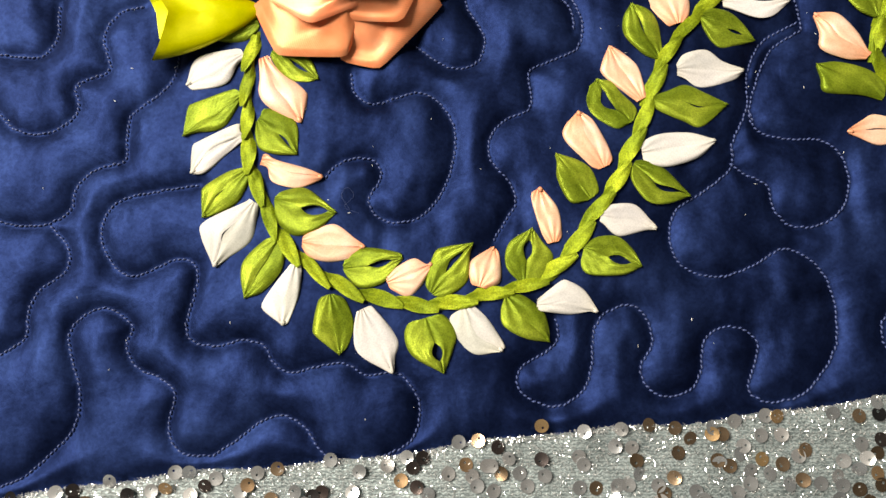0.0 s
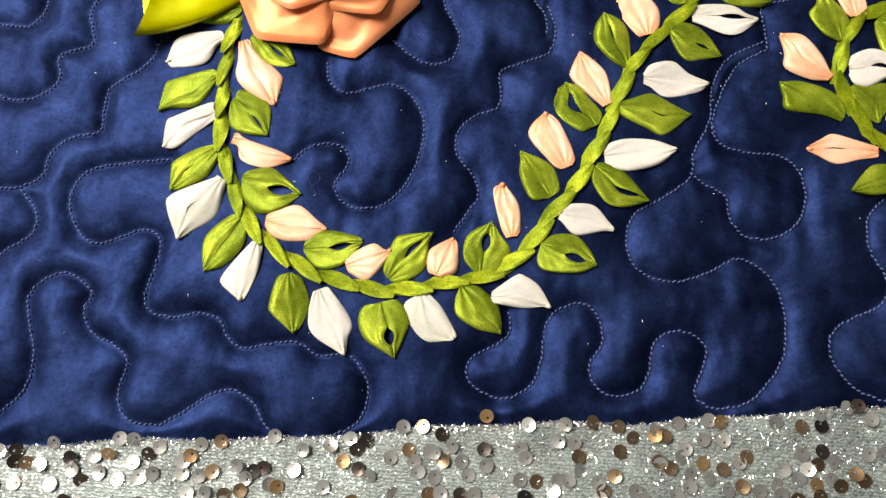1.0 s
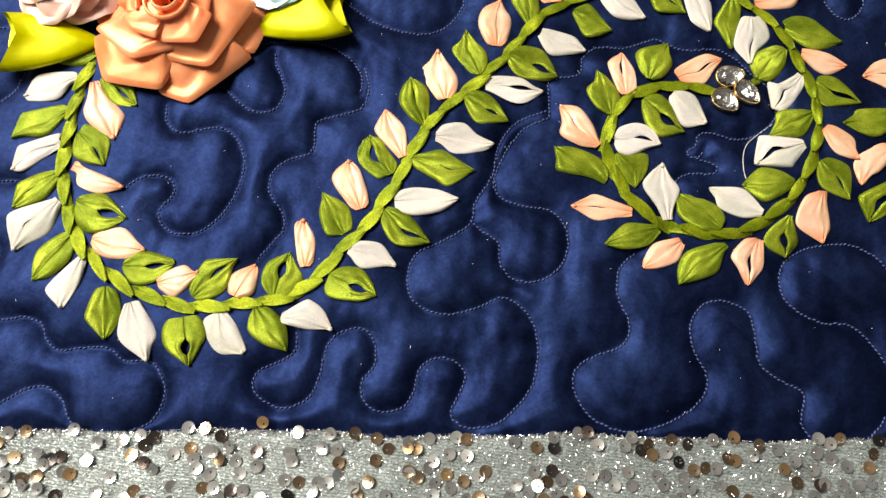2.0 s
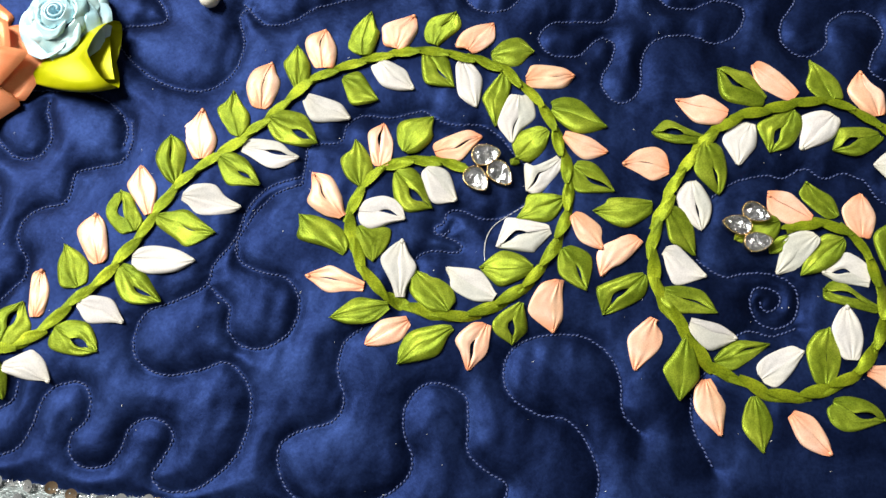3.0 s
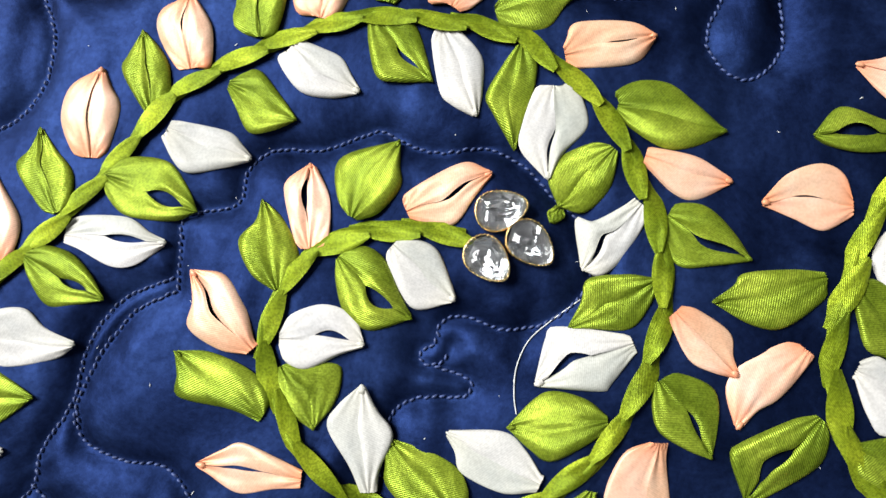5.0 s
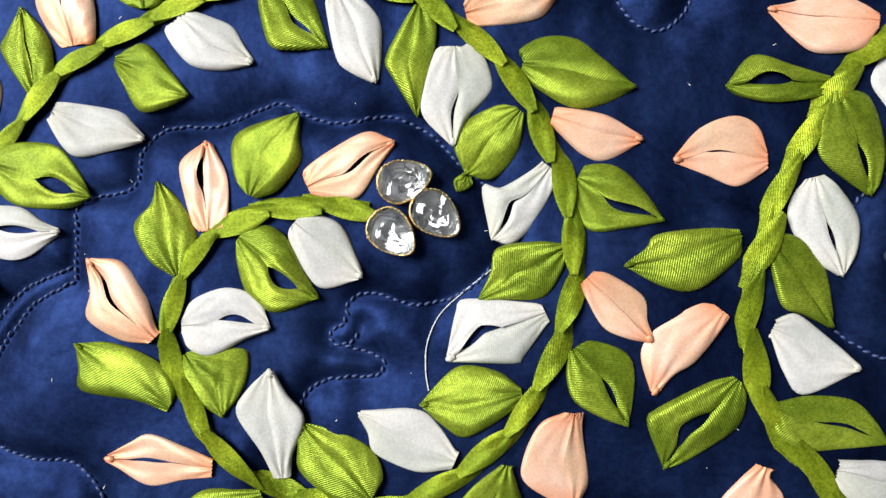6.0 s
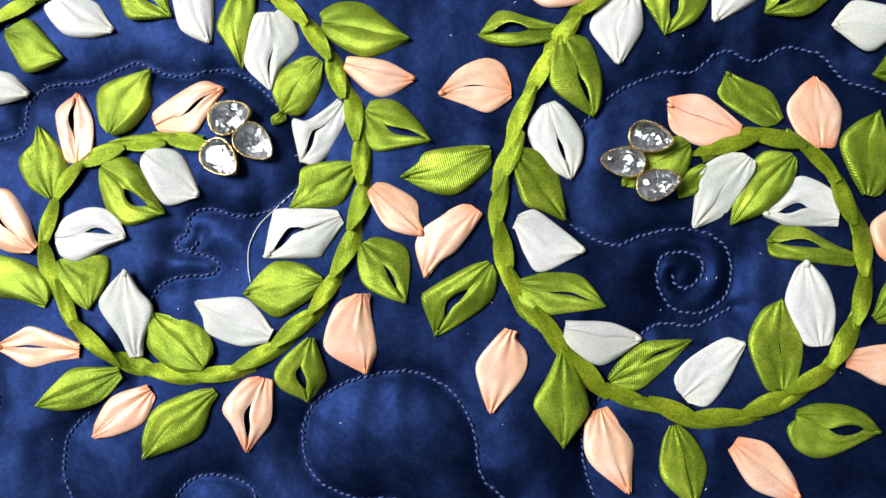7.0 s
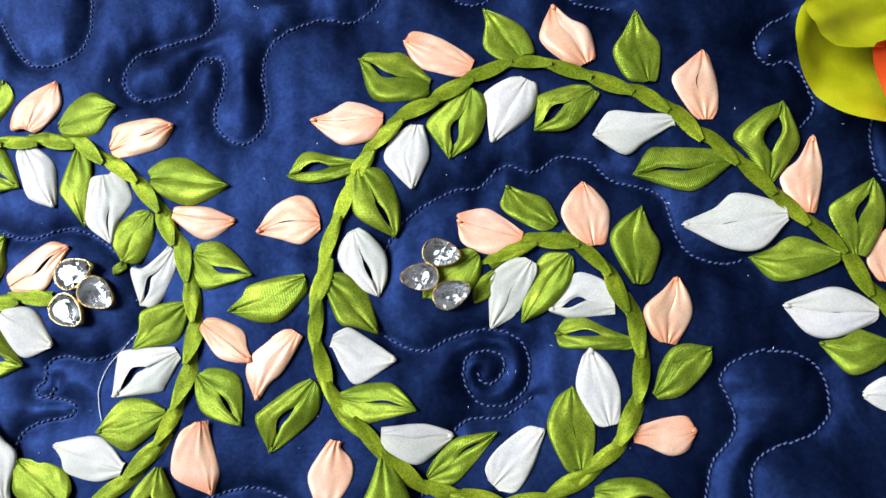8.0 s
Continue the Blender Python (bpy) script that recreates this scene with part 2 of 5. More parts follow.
slab("wall_south", -1.6, -1.7, -0.12, 2.2, -1.6, 2.2, UNSEEN_WALL_GREY, "unseen dark grey wall added to limit bounced light")
slab("wall_north", -1.6, 1.9, -0.12, 2.2, 2.0, 2.2, UNSEEN_WALL_GREY, "unseen dark grey wall added to limit bounced light")
slab("wall_west", -1.7, -1.7, -0.12, -1.6, 2.0, 2.2, UNSEEN_WALL_GREY, "unseen dark grey wall added to limit bounced light")

# ---- quilting lines, in millimetres ----
LINES = []


def quilting(points):
    LINES.append(smooth_line(points, 1.0))


quilting([(-141, 94), (-141, 89), (-141, 81), (-146, 74), (-155, 74), (-163, 75)])
quilting([(-109, 93), (-118, 90), (-123, 82), (-121, 74), (-120, 68), (-127, 65), (-132, 62), (-130, 54), (-134, 48), (-144, 44), (-154, 47), (-161, 55)])
quilting([(-95, 77), (-96, 65), (-104, 56), (-111, 51), (-112, 42), (-112, 34), (-122, 31), (-129, 24), (-130, 17), (-137, 12), (-147, 11), (-157, 13)])
quilting([(-137, 11), (-130, 3), (-130, -5), (-139, -12), (-142, -21), (-142, -28), (-152, -35)])
quilting([(-85, 25), (-99, 23), (-112, 20), (-118, 13), (-118, 5), (-113, -4), (-106, -7), (-98, -4), (-90, -1), (-84, -5), (-85, -15), (-87, -23), (-85, -29), (-77, -31), (-67, -29), (-60, -31), (-57, -36), (-51, -40), (-42, -38), (-32, -37), (-25, -41), (-15, -40), (-9, -46), (-7, -53), (-10, -62), (-19, -67), (-30, -70), (-39, -66), (-45, -58), (-53, -54), (-60, -56), (-68, -62), (-76, -67)])
quilting([(-76, -67), (-86, -66), (-91, -58), (-89, -47), (-94, -42), (-103, -38), (-107, -30), (-105, -25), (-110, -20), (-117, -18), (-124, -22), (-127, -28), (-125, -36), (-122, -47), (-123, -58), (-130, -66), (-139, -74), (-150, -78)])
quilting([(-32, 66), (-31, 59), (-25, 54), (-16, 56), (-8, 58), (0, 54), (5, 44), (4, 32), (0, 21), (-7, 13), (-16, 11), (-23, 14), (-25, 20), (-21, 26), (-22, 32), (-28, 34), (-36, 32), (-41, 26)])
quilting([(-9, 76), (-2, 70), (5, 67), (13, 69), (16, 77), (14, 83), (10, 90), (9, 96)])
quilting([(48, 93), (51, 83), (49, 74), (41, 70), (32, 66), (32, 57), (31, 51), (22, 47), (17, 40), (18, 32), (24, 25), (26, 18), (22, 11), (18, 4)])
quilting([(101, 38), (100, 29), (89, 20), (81, 15), (78, 7), (80, -3), (88, -8), (97, -8), (107, -4), (116, 1), (124, -2), (130, -10), (132, -22), (130, -33), (124, -42), (117, -48), (107, -50), (101, -46), (103, -39), (105, -31), (100, -26), (92, -26), (87, -31), (86, -40), (82, -46), (74, -48), (68, -45), (66, -38), (70, -31), (69, -23), (64, -18), (56, -20), (51, -26), (50, -37), (47, -46), (39, -51), (32, -50), (26, -46), (26, -39), (34, -34), (39, -29), (38, -21)])
quilting([(108, 49), (111, 42), (122, 39), (131, 39), (138, 33), (140, 24), (137, 15), (129, 9), (120, 9), (114, 14), (112, 23), (105, 27), (100, 31)])
quilting([(167, 25), (161, 18), (161, 7), (166, -3), (164, -12), (153, -18), (146, -25), (148, -34), (156, -42), (170, -44), (185, -38), (195, -29), (197, -20), (192, -12), (190, -2), (194, 7), (202, 10), (212, 7), (215, -3), (217, -13), (226, -19), (234, -22), (233, -33), (238, -40)])
quilting([(280, 7), (272, 14), (270, 25), (263, 35), (252, 39), (237, 36), (227, 29), (225, 19), (229, 11), (240, 6), (252, 6), (261, -1), (267, -13), (265, -26), (256, -38)])
quilting([(127, 82), (114, 75), (108, 63), (107, 51), (101, 38), (101, 32)])
quilting([(128, 79), (118, 73), (112, 63), (108, 51), (108, 45)])
quilting([(128, 79), (127, 90), (127, 97), (139, 101), (140, 109), (146, 115), (157, 116), (164, 119), (171, 122), (179, 119), (187, 118), (196, 120), (205, 117), (213, 110), (220, 104), (223, 94), (220, 87), (213, 81), (204, 79), (195, 81), (190, 78), (190, 74), (186, 72), (188, 69), (192, 70), (193, 74)])
quilting([(190, 69), (198, 67), (198, 63), (190, 62), (184, 60), (181, 54), (181, 45), (179, 36)])
quilting([(36, 157), (46, 148), (47, 142), (36, 138), (30, 135), (32, 126), (45, 117), (60, 112), (75, 113), (85, 124), (86, 138), (80, 152), (85, 157)])
quilting([(-12, 96), (8, 100), (26, 102), (40, 97), (47, 89), (48, 80)])
quilting([(80, 158), (93, 150), (105, 154), (113, 162), (129, 171), (144, 176), (149, 189)])
quilting([(171, 193), (181, 177), (194, 176), (202, 184), (203, 199)])
quilting([(237, 205), (245, 192), (243, 181), (231, 178), (219, 175), (214, 167), (219, 160), (232, 161), (240, 171), (247, 170), (247, 161), (244, 151), (248, 144), (255, 142), (261, 150), (260, 164), (264, 174), (278, 180), (290, 178), (299, 185), (301, 197), (290, 200), (278, 194), (266, 194), (259, 209)])
quilting([(322, 221), (323, 207), (318, 194), (320, 184), (330, 180), (338, 187), (338, 197), (345, 205), (356, 206), (362, 197), (358, 185), (358, 177), (370, 173)])
quilting([(302, 35), (298, 27), (299, 15), (304, 6), (309, -1)])
quilting([(292, 99), (297, 107), (301, 112), (310, 118), (319, 121), (325, 121), (333, 127), (341, 124), (349, 128), (358, 126), (363, 120), (370, 117), (377, 114), (379, 107), (381, 99), (386, 94), (394, 92), (400, 93)])
quilting([(291, 82), (297, 77), (305, 74), (313, 77), (323, 79), (332, 76), (335, 69), (333, 61), (326, 57), (319, 59), (316, 65), (317, 71), (323, 73), (328, 70), (326, 65), (322, 63), (320, 67)])
quilting([(335, 59), (326, 54), (316, 54), (310, 49)])
quilting([(379, 28), (382, 38), (389, 46), (389, 54), (387, 60), (392, 65), (401, 67), (411, 64), (415, 57), (414, 48), (408, 43), (399, 41), (392, 36), (391, 27)])
quilting([(422, 165), (414, 162), (410, 156), (413, 150), (420, 150), (424, 136), (417, 128)])
quilting([(441, 134), (438, 126), (438, 115), (443, 108)])

# ---- the velvet quilt, puffed between its lines of stitches ----
X0, Y0, CELL = -270.0, -125.0, 1.2
NX, NY = 690, 310


def soft_noise(rng, sx, sy):
    """Even noise over the quilt with lumps of the given size in millimetres."""
    gx, gy = int(NX * CELL / sx) + 4, int(NY * CELL / sy) + 4
    g = rng.standard_normal((gx, gy))
    x, y = np.arange(NX) * CELL / sx + 1, np.arange(NY) * CELL / sy + 1
    ix, iy = x.astype(int), y.astype(int)
    fx, fy = x - ix, y - iy
    fx, fy = (fx * fx * (3 - 2 * fx))[:, None], (fy * fy * (3 - 2 * fy))[None, :]
    a, b = g[np.ix_(ix, iy)], g[np.ix_(ix + 1, iy)]
    c, d = g[np.ix_(ix, iy + 1)], g[np.ix_(ix + 1, iy + 1)]
    return (a * (1 - fx) + b * fx) * (1 - fy) + (c * (1 - fx) + d * fx) * fy


EDGE_SLOPE, EDGE_AT = 0.1055, -64.3


def edge_y(x):
    """Where the velvet ends and the sequined border begins, in millimetres."""
    return EDGE_AT + EDGE_SLOPE * x + 0.8 * math.sin(x / 19.0) + 0.5 * math.sin(x / 7.3)


rng = np.random.default_rng(5)
gap = np.full((NX, NY), 40.0)
REACH = 34
for line in LINES + [np.array([(x, edge_y(x)) for x in np.arange(-265, 550, 1.0)])]:
    for x, y in line:
        ci, cj = int((x - X0) / CELL), int((y - Y0) / CELL)
        i0, i1, j0, j1 = max(0, ci - REACH), min(NX, ci + REACH), max(0, cj - REACH), min(NY, cj + REACH)
        if i0 >= i1 or j0 >= j1:
            continue
        dx = X0 + np.arange(i0, i1) * CELL - x
        dy = Y0 + np.arange(j0, j1) * CELL - y
        gap[i0:i1, j0:j1] = np.minimum(gap[i0:i1, j0:j1], np.sqrt(dx[:, None] ** 2 + dy[None, :] ** 2))
wrinkle = 0.2 * soft_noise(rng, 5, 17) + 0.16 * soft_noise(rng, 14, 16) + 0.06 * soft_noise(rng, 3.2, 4.5)
pucker = 0.14 * soft_noise(rng, 4.6, 7.0) + 0.07 * soft_noise(rng, 2.6, 2.6)
height = -2.9 + 3.2 * (1 - np.exp(-gap / 4.2)) + 0.9 * (1 - np.exp(-gap / 14.0)) + 1.6 * wrinkle * (0.4 + 0.6 * np.exp(-gap / 10.0))
height += pucker * (0.25 + 0.75 * np.exp(-((gap - 5.0) / 5.0) ** 2)) + 0.4 * soft_noise(rng, 30, 30)


def lie(x, y):
    """The quilt's height at a place, in millimetres."""
    i = min(max((x - X0) / CELL, 0), NX - 1.001)
    j = min(max((y - Y0) / CELL, 0), NY - 1.001)
    a, b = int(i), int(j)
    u, v = i - a, j - b
    return ((height[a, b] * (1 - u) + height[a + 1, b] * u) * (1 - v) + (height[a, b + 1] * (1 - u) + height[a + 1, b + 1] * u) * v)


def build_quilt():
    xs, ys = X0 + np.arange(NX) * CELL, Y0 + np.arange(NY) * CELL
    verts = np.empty((NX, NY, 3))
    verts[..., 0], verts[..., 1], verts[..., 2] = xs[:, None], ys[None, :], height
    a = (np.arange(NX - 1)[:, None] * NY + np.arange(NY - 1)[None, :]).ravel()
    faces = np.stack([a, a + NY, a + NY + 1, a + 1], 1)
    top = part("velvet_top", (verts.reshape(-1, 3) / 1000).tolist(), faces.tolist(), VELVET)
    x0, x1, y0, y1 = -0.8, 1.15, -0.62, 0.78
    v = [(x, y, z) for x in (x0, x1) for y in (y0, y1) for z in (-0.02, -0.0045)]
    f = [(0, 1, 3, 2), (4, 6, 7, 5), (0, 4, 5, 1), (2, 3, 7, 6), (0, 2, 6, 4), (1, 5, 7, 3)]
    back = part("backing", v, f, VELVET, smooth=False)
    quilt = tagged(new("quilt"), "navy blue velvet quilt with puffed meandering machine quilting", "quilt")
    top.parent = back.parent = quilt
    return quilt


QUILT = build_quilt()


def build_stitches():
    """Short thread stitches lying in the quilting grooves."""
    verts, faces = [], []
    for line in LINES:
        s = smooth_line(line[:: 3], 1.72)
        for p, q in zip(s[:-1], s[1:]):
            d = (q - p) / max(1e-6, np.linalg.norm(q - p))
            n = np.array([-d[1], d[0]])
            mid = (p + q) / 2 + n * rng.normal(0, 0.12)
            half, wide, z = 0.74 + rng.normal(0, 0.07), 0.3, lie(*mid) + 0.36
            slant = 0.32 + rng.normal(0, 0.1)
            d, n = d * math.cos(slant) + n * math.sin(slant), n * math.cos(slant) - d * math.sin(slant)
            k = len(verts)
            for along, r in ((-1.0, 0.25), (-0.55, 1.0), (0.55, 1.0), (1.0, 0.25)):
                for side, up in ((-1, 0.0), (-0.5, 0.8), (0.5, 0.8), (1, 0.0)):
                    c = mid + d * along * half + n * side * wide * r
                    verts.append((c[0] / 1000, c[1] / 1000, (z + up * 0.42 * r - (0.25 if abs(along) == 1 else 0)) / 1000))
            faces += [tuple(k + v for v in fc) for fc in grid_faces(4, 4)]
    ob = part("quilting_stitches", verts, faces, THREAD, QUILT, "lighter blue machine stitches in meandering rows")
    tagged(ob, kind="stuff")


build_stitches()


# ---- ribbon leaves ----
LEAF_LABEL = {
    "olive_green_ribbon": "olive green satin ribbon leaf stitched beside the stem",
    "white_ribbon": "white satin ribbon petal stitched beside the stem",
    "peach_ribbon": "peach satin ribbon bud with darker orange ends",
}


def side_line(length, corners, count, tip):
    """Even points along one edge of a leaf, through its corners."""
    p = smooth_line([(0.0, 2.6 * tip)] + [(u * length, w) for u, w in corners] + [(length, tip)], 0.4)
    run = np.linspace(0, 1, len(p))
    at = np.linspace(0, 1, count)
    return np.stack([np.interp(at, run, p[:, k]) for k in (0, 1)], 1)


def leaf(material, x, y, turn, length, upper, lower, slit=0.0):
    """A loop of ribbon laid as a leaf: two folds that meet in a crease, or leave a slit, and a pinched tip."""
    r = random.Random(int(x * 7 + y * 131))
    nu, nv = 25, 12
    c, s = math.cos(radians(turn)), math.sin(radians(turn))
    width = max(w for _, w in upper) - min(w for _, w in lower)
    z0, z1 = lie(x, y), lie(x + c * length, y + s * length)
    lift = 0.0
    for u in (0.25, 0.5, 0.75):
        for side in (upper, lower):
            w = 0.6 * side[min(1, len(side) - 1)][1]
            lift = max(lift, lie(x + c * length * u - s * w, y + s * length * u + c * w) - z0 - (z1 - z0) * u)
    lift *= 0.85
    kind = material.name
    name = "ribbon_leaf" if kind == "olive_green_ribbon" else "ribbon_bud" if kind == "peach_ribbon" else "ribbon_petal"
    label = LEAF_LABEL[kind].replace("stitched beside the stem", "folded open with a slit") if slit >= 0.5 else LEAF_LABEL[kind]
    thing = tagged(new(name), label, "ribbon leaf", group=name + "s along the stems")
    dip = math.degrees(math.atan2(z0 - z1, length))
    thing.matrix_world = pose(x / 1000, y / 1000, (z0 + lift + 0.3) / 1000, r.uniform(-4, 4), dip, turn)
    puff = width * r.uniform(0.05, 0.085)
    groove = r.choice((0.1, 0.25, 0.5))
    over = r.choice((1, -1))
    fold = r.uniform(0.25, 0.7) * over
    opens, closes = r.uniform(0.34, 0.48), r.uniform(0.78, 0.88)
    starts = r.choice((-0.3, 0.1, 0.3, 0.45, 0.6)) if slit < 0.3 else opens - 0.25
    phase, gather, bows = r.uniform(0, 6.28), r.uniform(6, 11), r.uniform(3.0, 5.5)
    us = np.linspace(0, 1, nu)
    tip = 0.45 if kind == "olive_green_ribbon" else 0.75
    edges = {1: side_line(length, upper, nu, tip), -1: side_line(length, lower, nu, -tip)}
    middle = (edges[1][:, 1] + edges[-1][:, 1]) / 2
    centre = middle * np.sin(np.pi * us) * 0.75 + r.uniform(-0.06, 0.06) * width * np.sin(np.pi * us) ** 2
    gap_line = min(slit, 1.2) * width * (0.1 if kind == "olive_green_ribbon" else 0.075) * np.sin(np.pi * np.clip((us - opens) / (closes - opens), 0, 1)) ** 0.8
    for side in (1, -1):
        verts, uvs = [], []
        lean = r.uniform(-0.4, 0.8)
        for i, u in enumerate(us):
            ix, iy = u * length, centre[i] + side * gap_line[i]
            ox, oy = edges[side][i]
            # the crease is sharp towards the tip and fades into one smooth band at the foot
            sharp = min(1.0, max(0.0, (u - starts) / 0.3))
            if side != over and slit < 0.3:
                iy -= side * 0.1 * width * math.sin(math.pi * u) ** 0.5 * sharp
            body = math.sin(math.pi * min(max(u, 0.03), 0.97)) ** 0.5
            # the inner edge rolls over where the loop stays open
            roll = gap_line[i] / (0.1 * width)
            for j in range(nv):
                q = 0.5 - 0.5 * math.cos(math.pi * j / (nv - 1))
                xx, yy = ix + (ox - ix) * q, iy + (oy - iy) * q
                flat = (1 - q ** 9) * (1 - 0.25 * q * q)
                zz = puff * body * (flat + lean * (q - 0.45 * sharp) * (1 - q ** 6) - groove * sharp * (1 - 0.5 * roll) * math.exp(-(q / 0.1) ** 2))
                zz += puff * 0.5 * roll * math.exp(-((q - 0.16) / 0.14) ** 2)
                if side == over:
                    zz += (0.3 + 0.2 * slit) * (1 - q) * body * sharp
                else:
                    zz -= 0.15 * (1 - q) ** 2 * sharp
                # gathers that run out from the tip and the foot, and one soft fold across
                at = math.atan2(yy, length * 1.06 - xx)
                af = math.atan2(yy, xx + length * 0.06)
                zz += 0.32 * math.sin(gather * at * 2 + phase) * u ** 2 * (1 - q ** 6)
                zz += 0.32 * math.sin(gather * af * 2 + phase * 2) * (1 - u) ** 2 * (1 - q ** 6)
                zz += 0.36 * math.sin(bows * u + 2.2 * side * q * fold + phase) * (1 - q ** 6)
                if j == nv - 1:
                    zz = -0.25 + 0.25 * math.sin(6 * u + phase)
                verts.append((xx / 1000, yy / 1000, zz / 1000))
                uvs.append((xx / length, yy / max(length, 1)))
        part("fold", verts, grid_faces(nu, nv, flip=side < 0), material, thing, uvs=uvs)
    # the pinched tip
    tv, tu = [], []
    wide = 0.55 if kind == "olive_green_ribbon" else r.uniform(0.5, 0.95)
    for i in range(6):
        a = i / 5
        rad = wide * math.sin(math.pi * (0.15 + 0.75 * a)) * r.uniform(0.85, 1.2)
        for j in range(6):
            b = j * math.pi / 3
            tv.append(((length * (0.93 + 0.09 * a)) / 1000, (rad * math.cos(b)) / 1000, (0.3 + rad * 0.7 * math.sin(b)) / 1000))
            tu.append((0.96, b / 6))
    part("tip", tv, grid_faces(6, 6, wrap=True, flip=True) + [tuple(range(30, 36))], material, thing, uvs=tu)
    return thing


# along the stems: place, turn, length in millimetres, the corners of each side (share of the length, width), and how far the slit opens
leaf(WHITE, -70.0, 72.0, -151, 22.8, ((0.16, 2.5), (0.46, 6.7), (0.93, 3.2)), ((0.11, -3.7), (0.67, -7.3)))
leaf(GREEN, -70.0, 57.0, -143, 25.0, ((0.1, 1.8), (0.48, 6), (0.85, 1.6)), ((0.08, -4), (0.62, -7.8), (0.73, -7.4)))
leaf(WHITE, -69.0, 42.0, -144, 22.2, ((0.12, 1.8), (0.4, 2.2), (0.82, 2.9)), ((-0.03, -4.4), (0.64, -7.7), (0.76, -7.3)))
leaf(GREEN, -66.0, 30.0, -133, 23.3, ((0.12, 2.7), (0.49, 5.3), (0.82, 3)), ((0.27, -5.1), (0.66, -7.5), (0.78, -6.2)), 0.2)
leaf(WHITE, -64.0, 18.0, -121, 25.6, ((0.18, 3.9), (0.49, 6.3), (0.85, 2.4)), ((0.06, -2.6), (0.57, -11.1), (0.76, -9.4)), 0.2)
leaf(GREEN, -55.0, 5.0, -119, 22.8, ((0.07, 3.2), (0.4, 6.2), (0.8, 4.3)), ((0.11, -4.4), (0.52, -7.1), (0.77, -5.1)))
leaf(WHITE, -49.0, -4.0, -101, 20.4, ((0.17, 2.7), (0.52, 3.1), (0.93, 1.8)), ((0.36, -5.7), (0.68, -8.4), (0.83, -7.8)))
leaf(GREEN, -37.0, -14.0, -81, 20.2, ((0.13, 4.6), (0.55, 6.4), (0.88, 3.4)), ((0.07, -4.3), (0.49, -7.6), (0.65, -7)))
leaf(WHITE, -26.0, -19.0, -65, 23.3, ((0.07, 3.6), (0.61, 6.5), (0.82, 3.1)), ((0, -2.2), (0.26, -6.1), (0.56, -7.4)))
leaf(GREEN, -5.0, -22.0, -72, 19.0, ((0.05, 6), (0.42, 7.9), (0.7, 5.1)), ((0, -6.3), (0.23, -8.9), (0.58, -7.9)), 1)
leaf(WHITE, 8.0, -18.0, -51, 19.2, ((0.1, 2.3), (0.46, 3.1), (0.95, 2)), ((0, -6.4), (0.24, -8.7), (0.72, -8.4)))
leaf(GREEN, 22.0, -15.0, -47, 20.5, ((0.2, 4.4), (0.58, 5.4), (0.82, 3.4)), ((0.11, -4.9), (0.32, -7.6), (0.7, -5.2)))
leaf(WHITE, 32.0, -18.0, -6, 20.1, ((0.36, 8.8), (0.5, 9.1), (0.77, 6.6)), ((0.06, -1.9), (0.56, -1.9), (0.9, -0.2)))
leaf(GREEN, 48.0, 1.0, -18, 19.9, ((0.18, 5.3), (0.51, 7.4), (0.83, 4.2)), ((0.04, -6), (0.23, -8), (0.76, -4.7)), 1)
leaf(WHITE, 54.0, 12.0, -12, 19.4, ((0.16, 4.7), (0.56, 6.4), (0.87, 2.5)), ((0.08, -2.7), (0.38, -5.6), (0.81, -1.8)))
leaf(GREEN, 66.0, 30.0, -30, 22.0, ((0.13, 2.9), (0.48, 3.8), (0.85, 1.6)), ((0.1, -5.7), (0.45, -9.2), (0.75, -6.6)), 0.6)
leaf(WHITE, 69.0, 34.0, 9, 25.3, ((0.11, 4.6), (0.36, 5.6), (0.71, 4.2)), ((0.05, -4.3), (0.32, -6.4), (0.73, -5)))
leaf(GREEN, 74.0, 53.0, -5, 25.1, ((0.19, 3.4), (0.42, 5.9), (0.71, 3.4)), ((0.05, -3.9), (0.42, -7.2), (0.67, -8.7)), 0.2)
leaf(WHITE, 82.0, 63.0, 2, 24.0, ((0.14, 5.9), (0.47, 7.5), (0.71, 3.3)), ((0.12, -3.1), (0.36, -6.4), (0.83, -3.8)))
leaf(GREEN, 92.0, 83.0, -23, 20.6, ((0.12, 4.3), (0.41, 5.7), (0.71, 4)), ((0.14, -4.2), (0.48, -7.8), (0.77, -4.2)), 0.6)
leaf(GREEN, -59.6, 73.3, -33, 19.3, ((0.08, 3.4), (0.35, 6.0), (0.75, 4.0)), ((0.06, -2.9), (0.5, -6.0), (0.85, -3.4)), 0.5)
leaf(PEACH, -63.0, 71.0, -60, 27.8, ((0.22, 2.3), (0.65, 6.9), (0.79, 5.8)), ((0.23, -4.9), (0.42, -7.9), (0.65, -7)), 0.15)
leaf(GREEN, -64.0, 48.0, -43, 19.1, ((-0.07, 4.3), (0.31, 8.3), (0.64, 7.3)), ((0.18, -5.1), (0.43, -7.4), (0.73, -4.8)), 0.3)
leaf(PEACH, -62.0, 33.0, -16, 21.8, ((0.06, 2.5), (0.22, 1.4), (0.74, 1.5)), ((0.13, -2.3), (0.28, -6.6), (0.7, -6)), 0.1)
leaf(GREEN, -57.0, 19.0, -13, 21.6, ((0.1, 3.6), (0.41, 6.2), (0.72, 3.7)), ((0.13, -7.6), (0.45, -11), (0.79, -7.2)), 1)
leaf(PEACH, -47.0, 4.0, -5, 21.1, ((0.17, 4.4), (0.49, 7), (0.84, 2.7)), ((0.12, -4.8), (0.41, -6.2), (0.78, -4.5)))
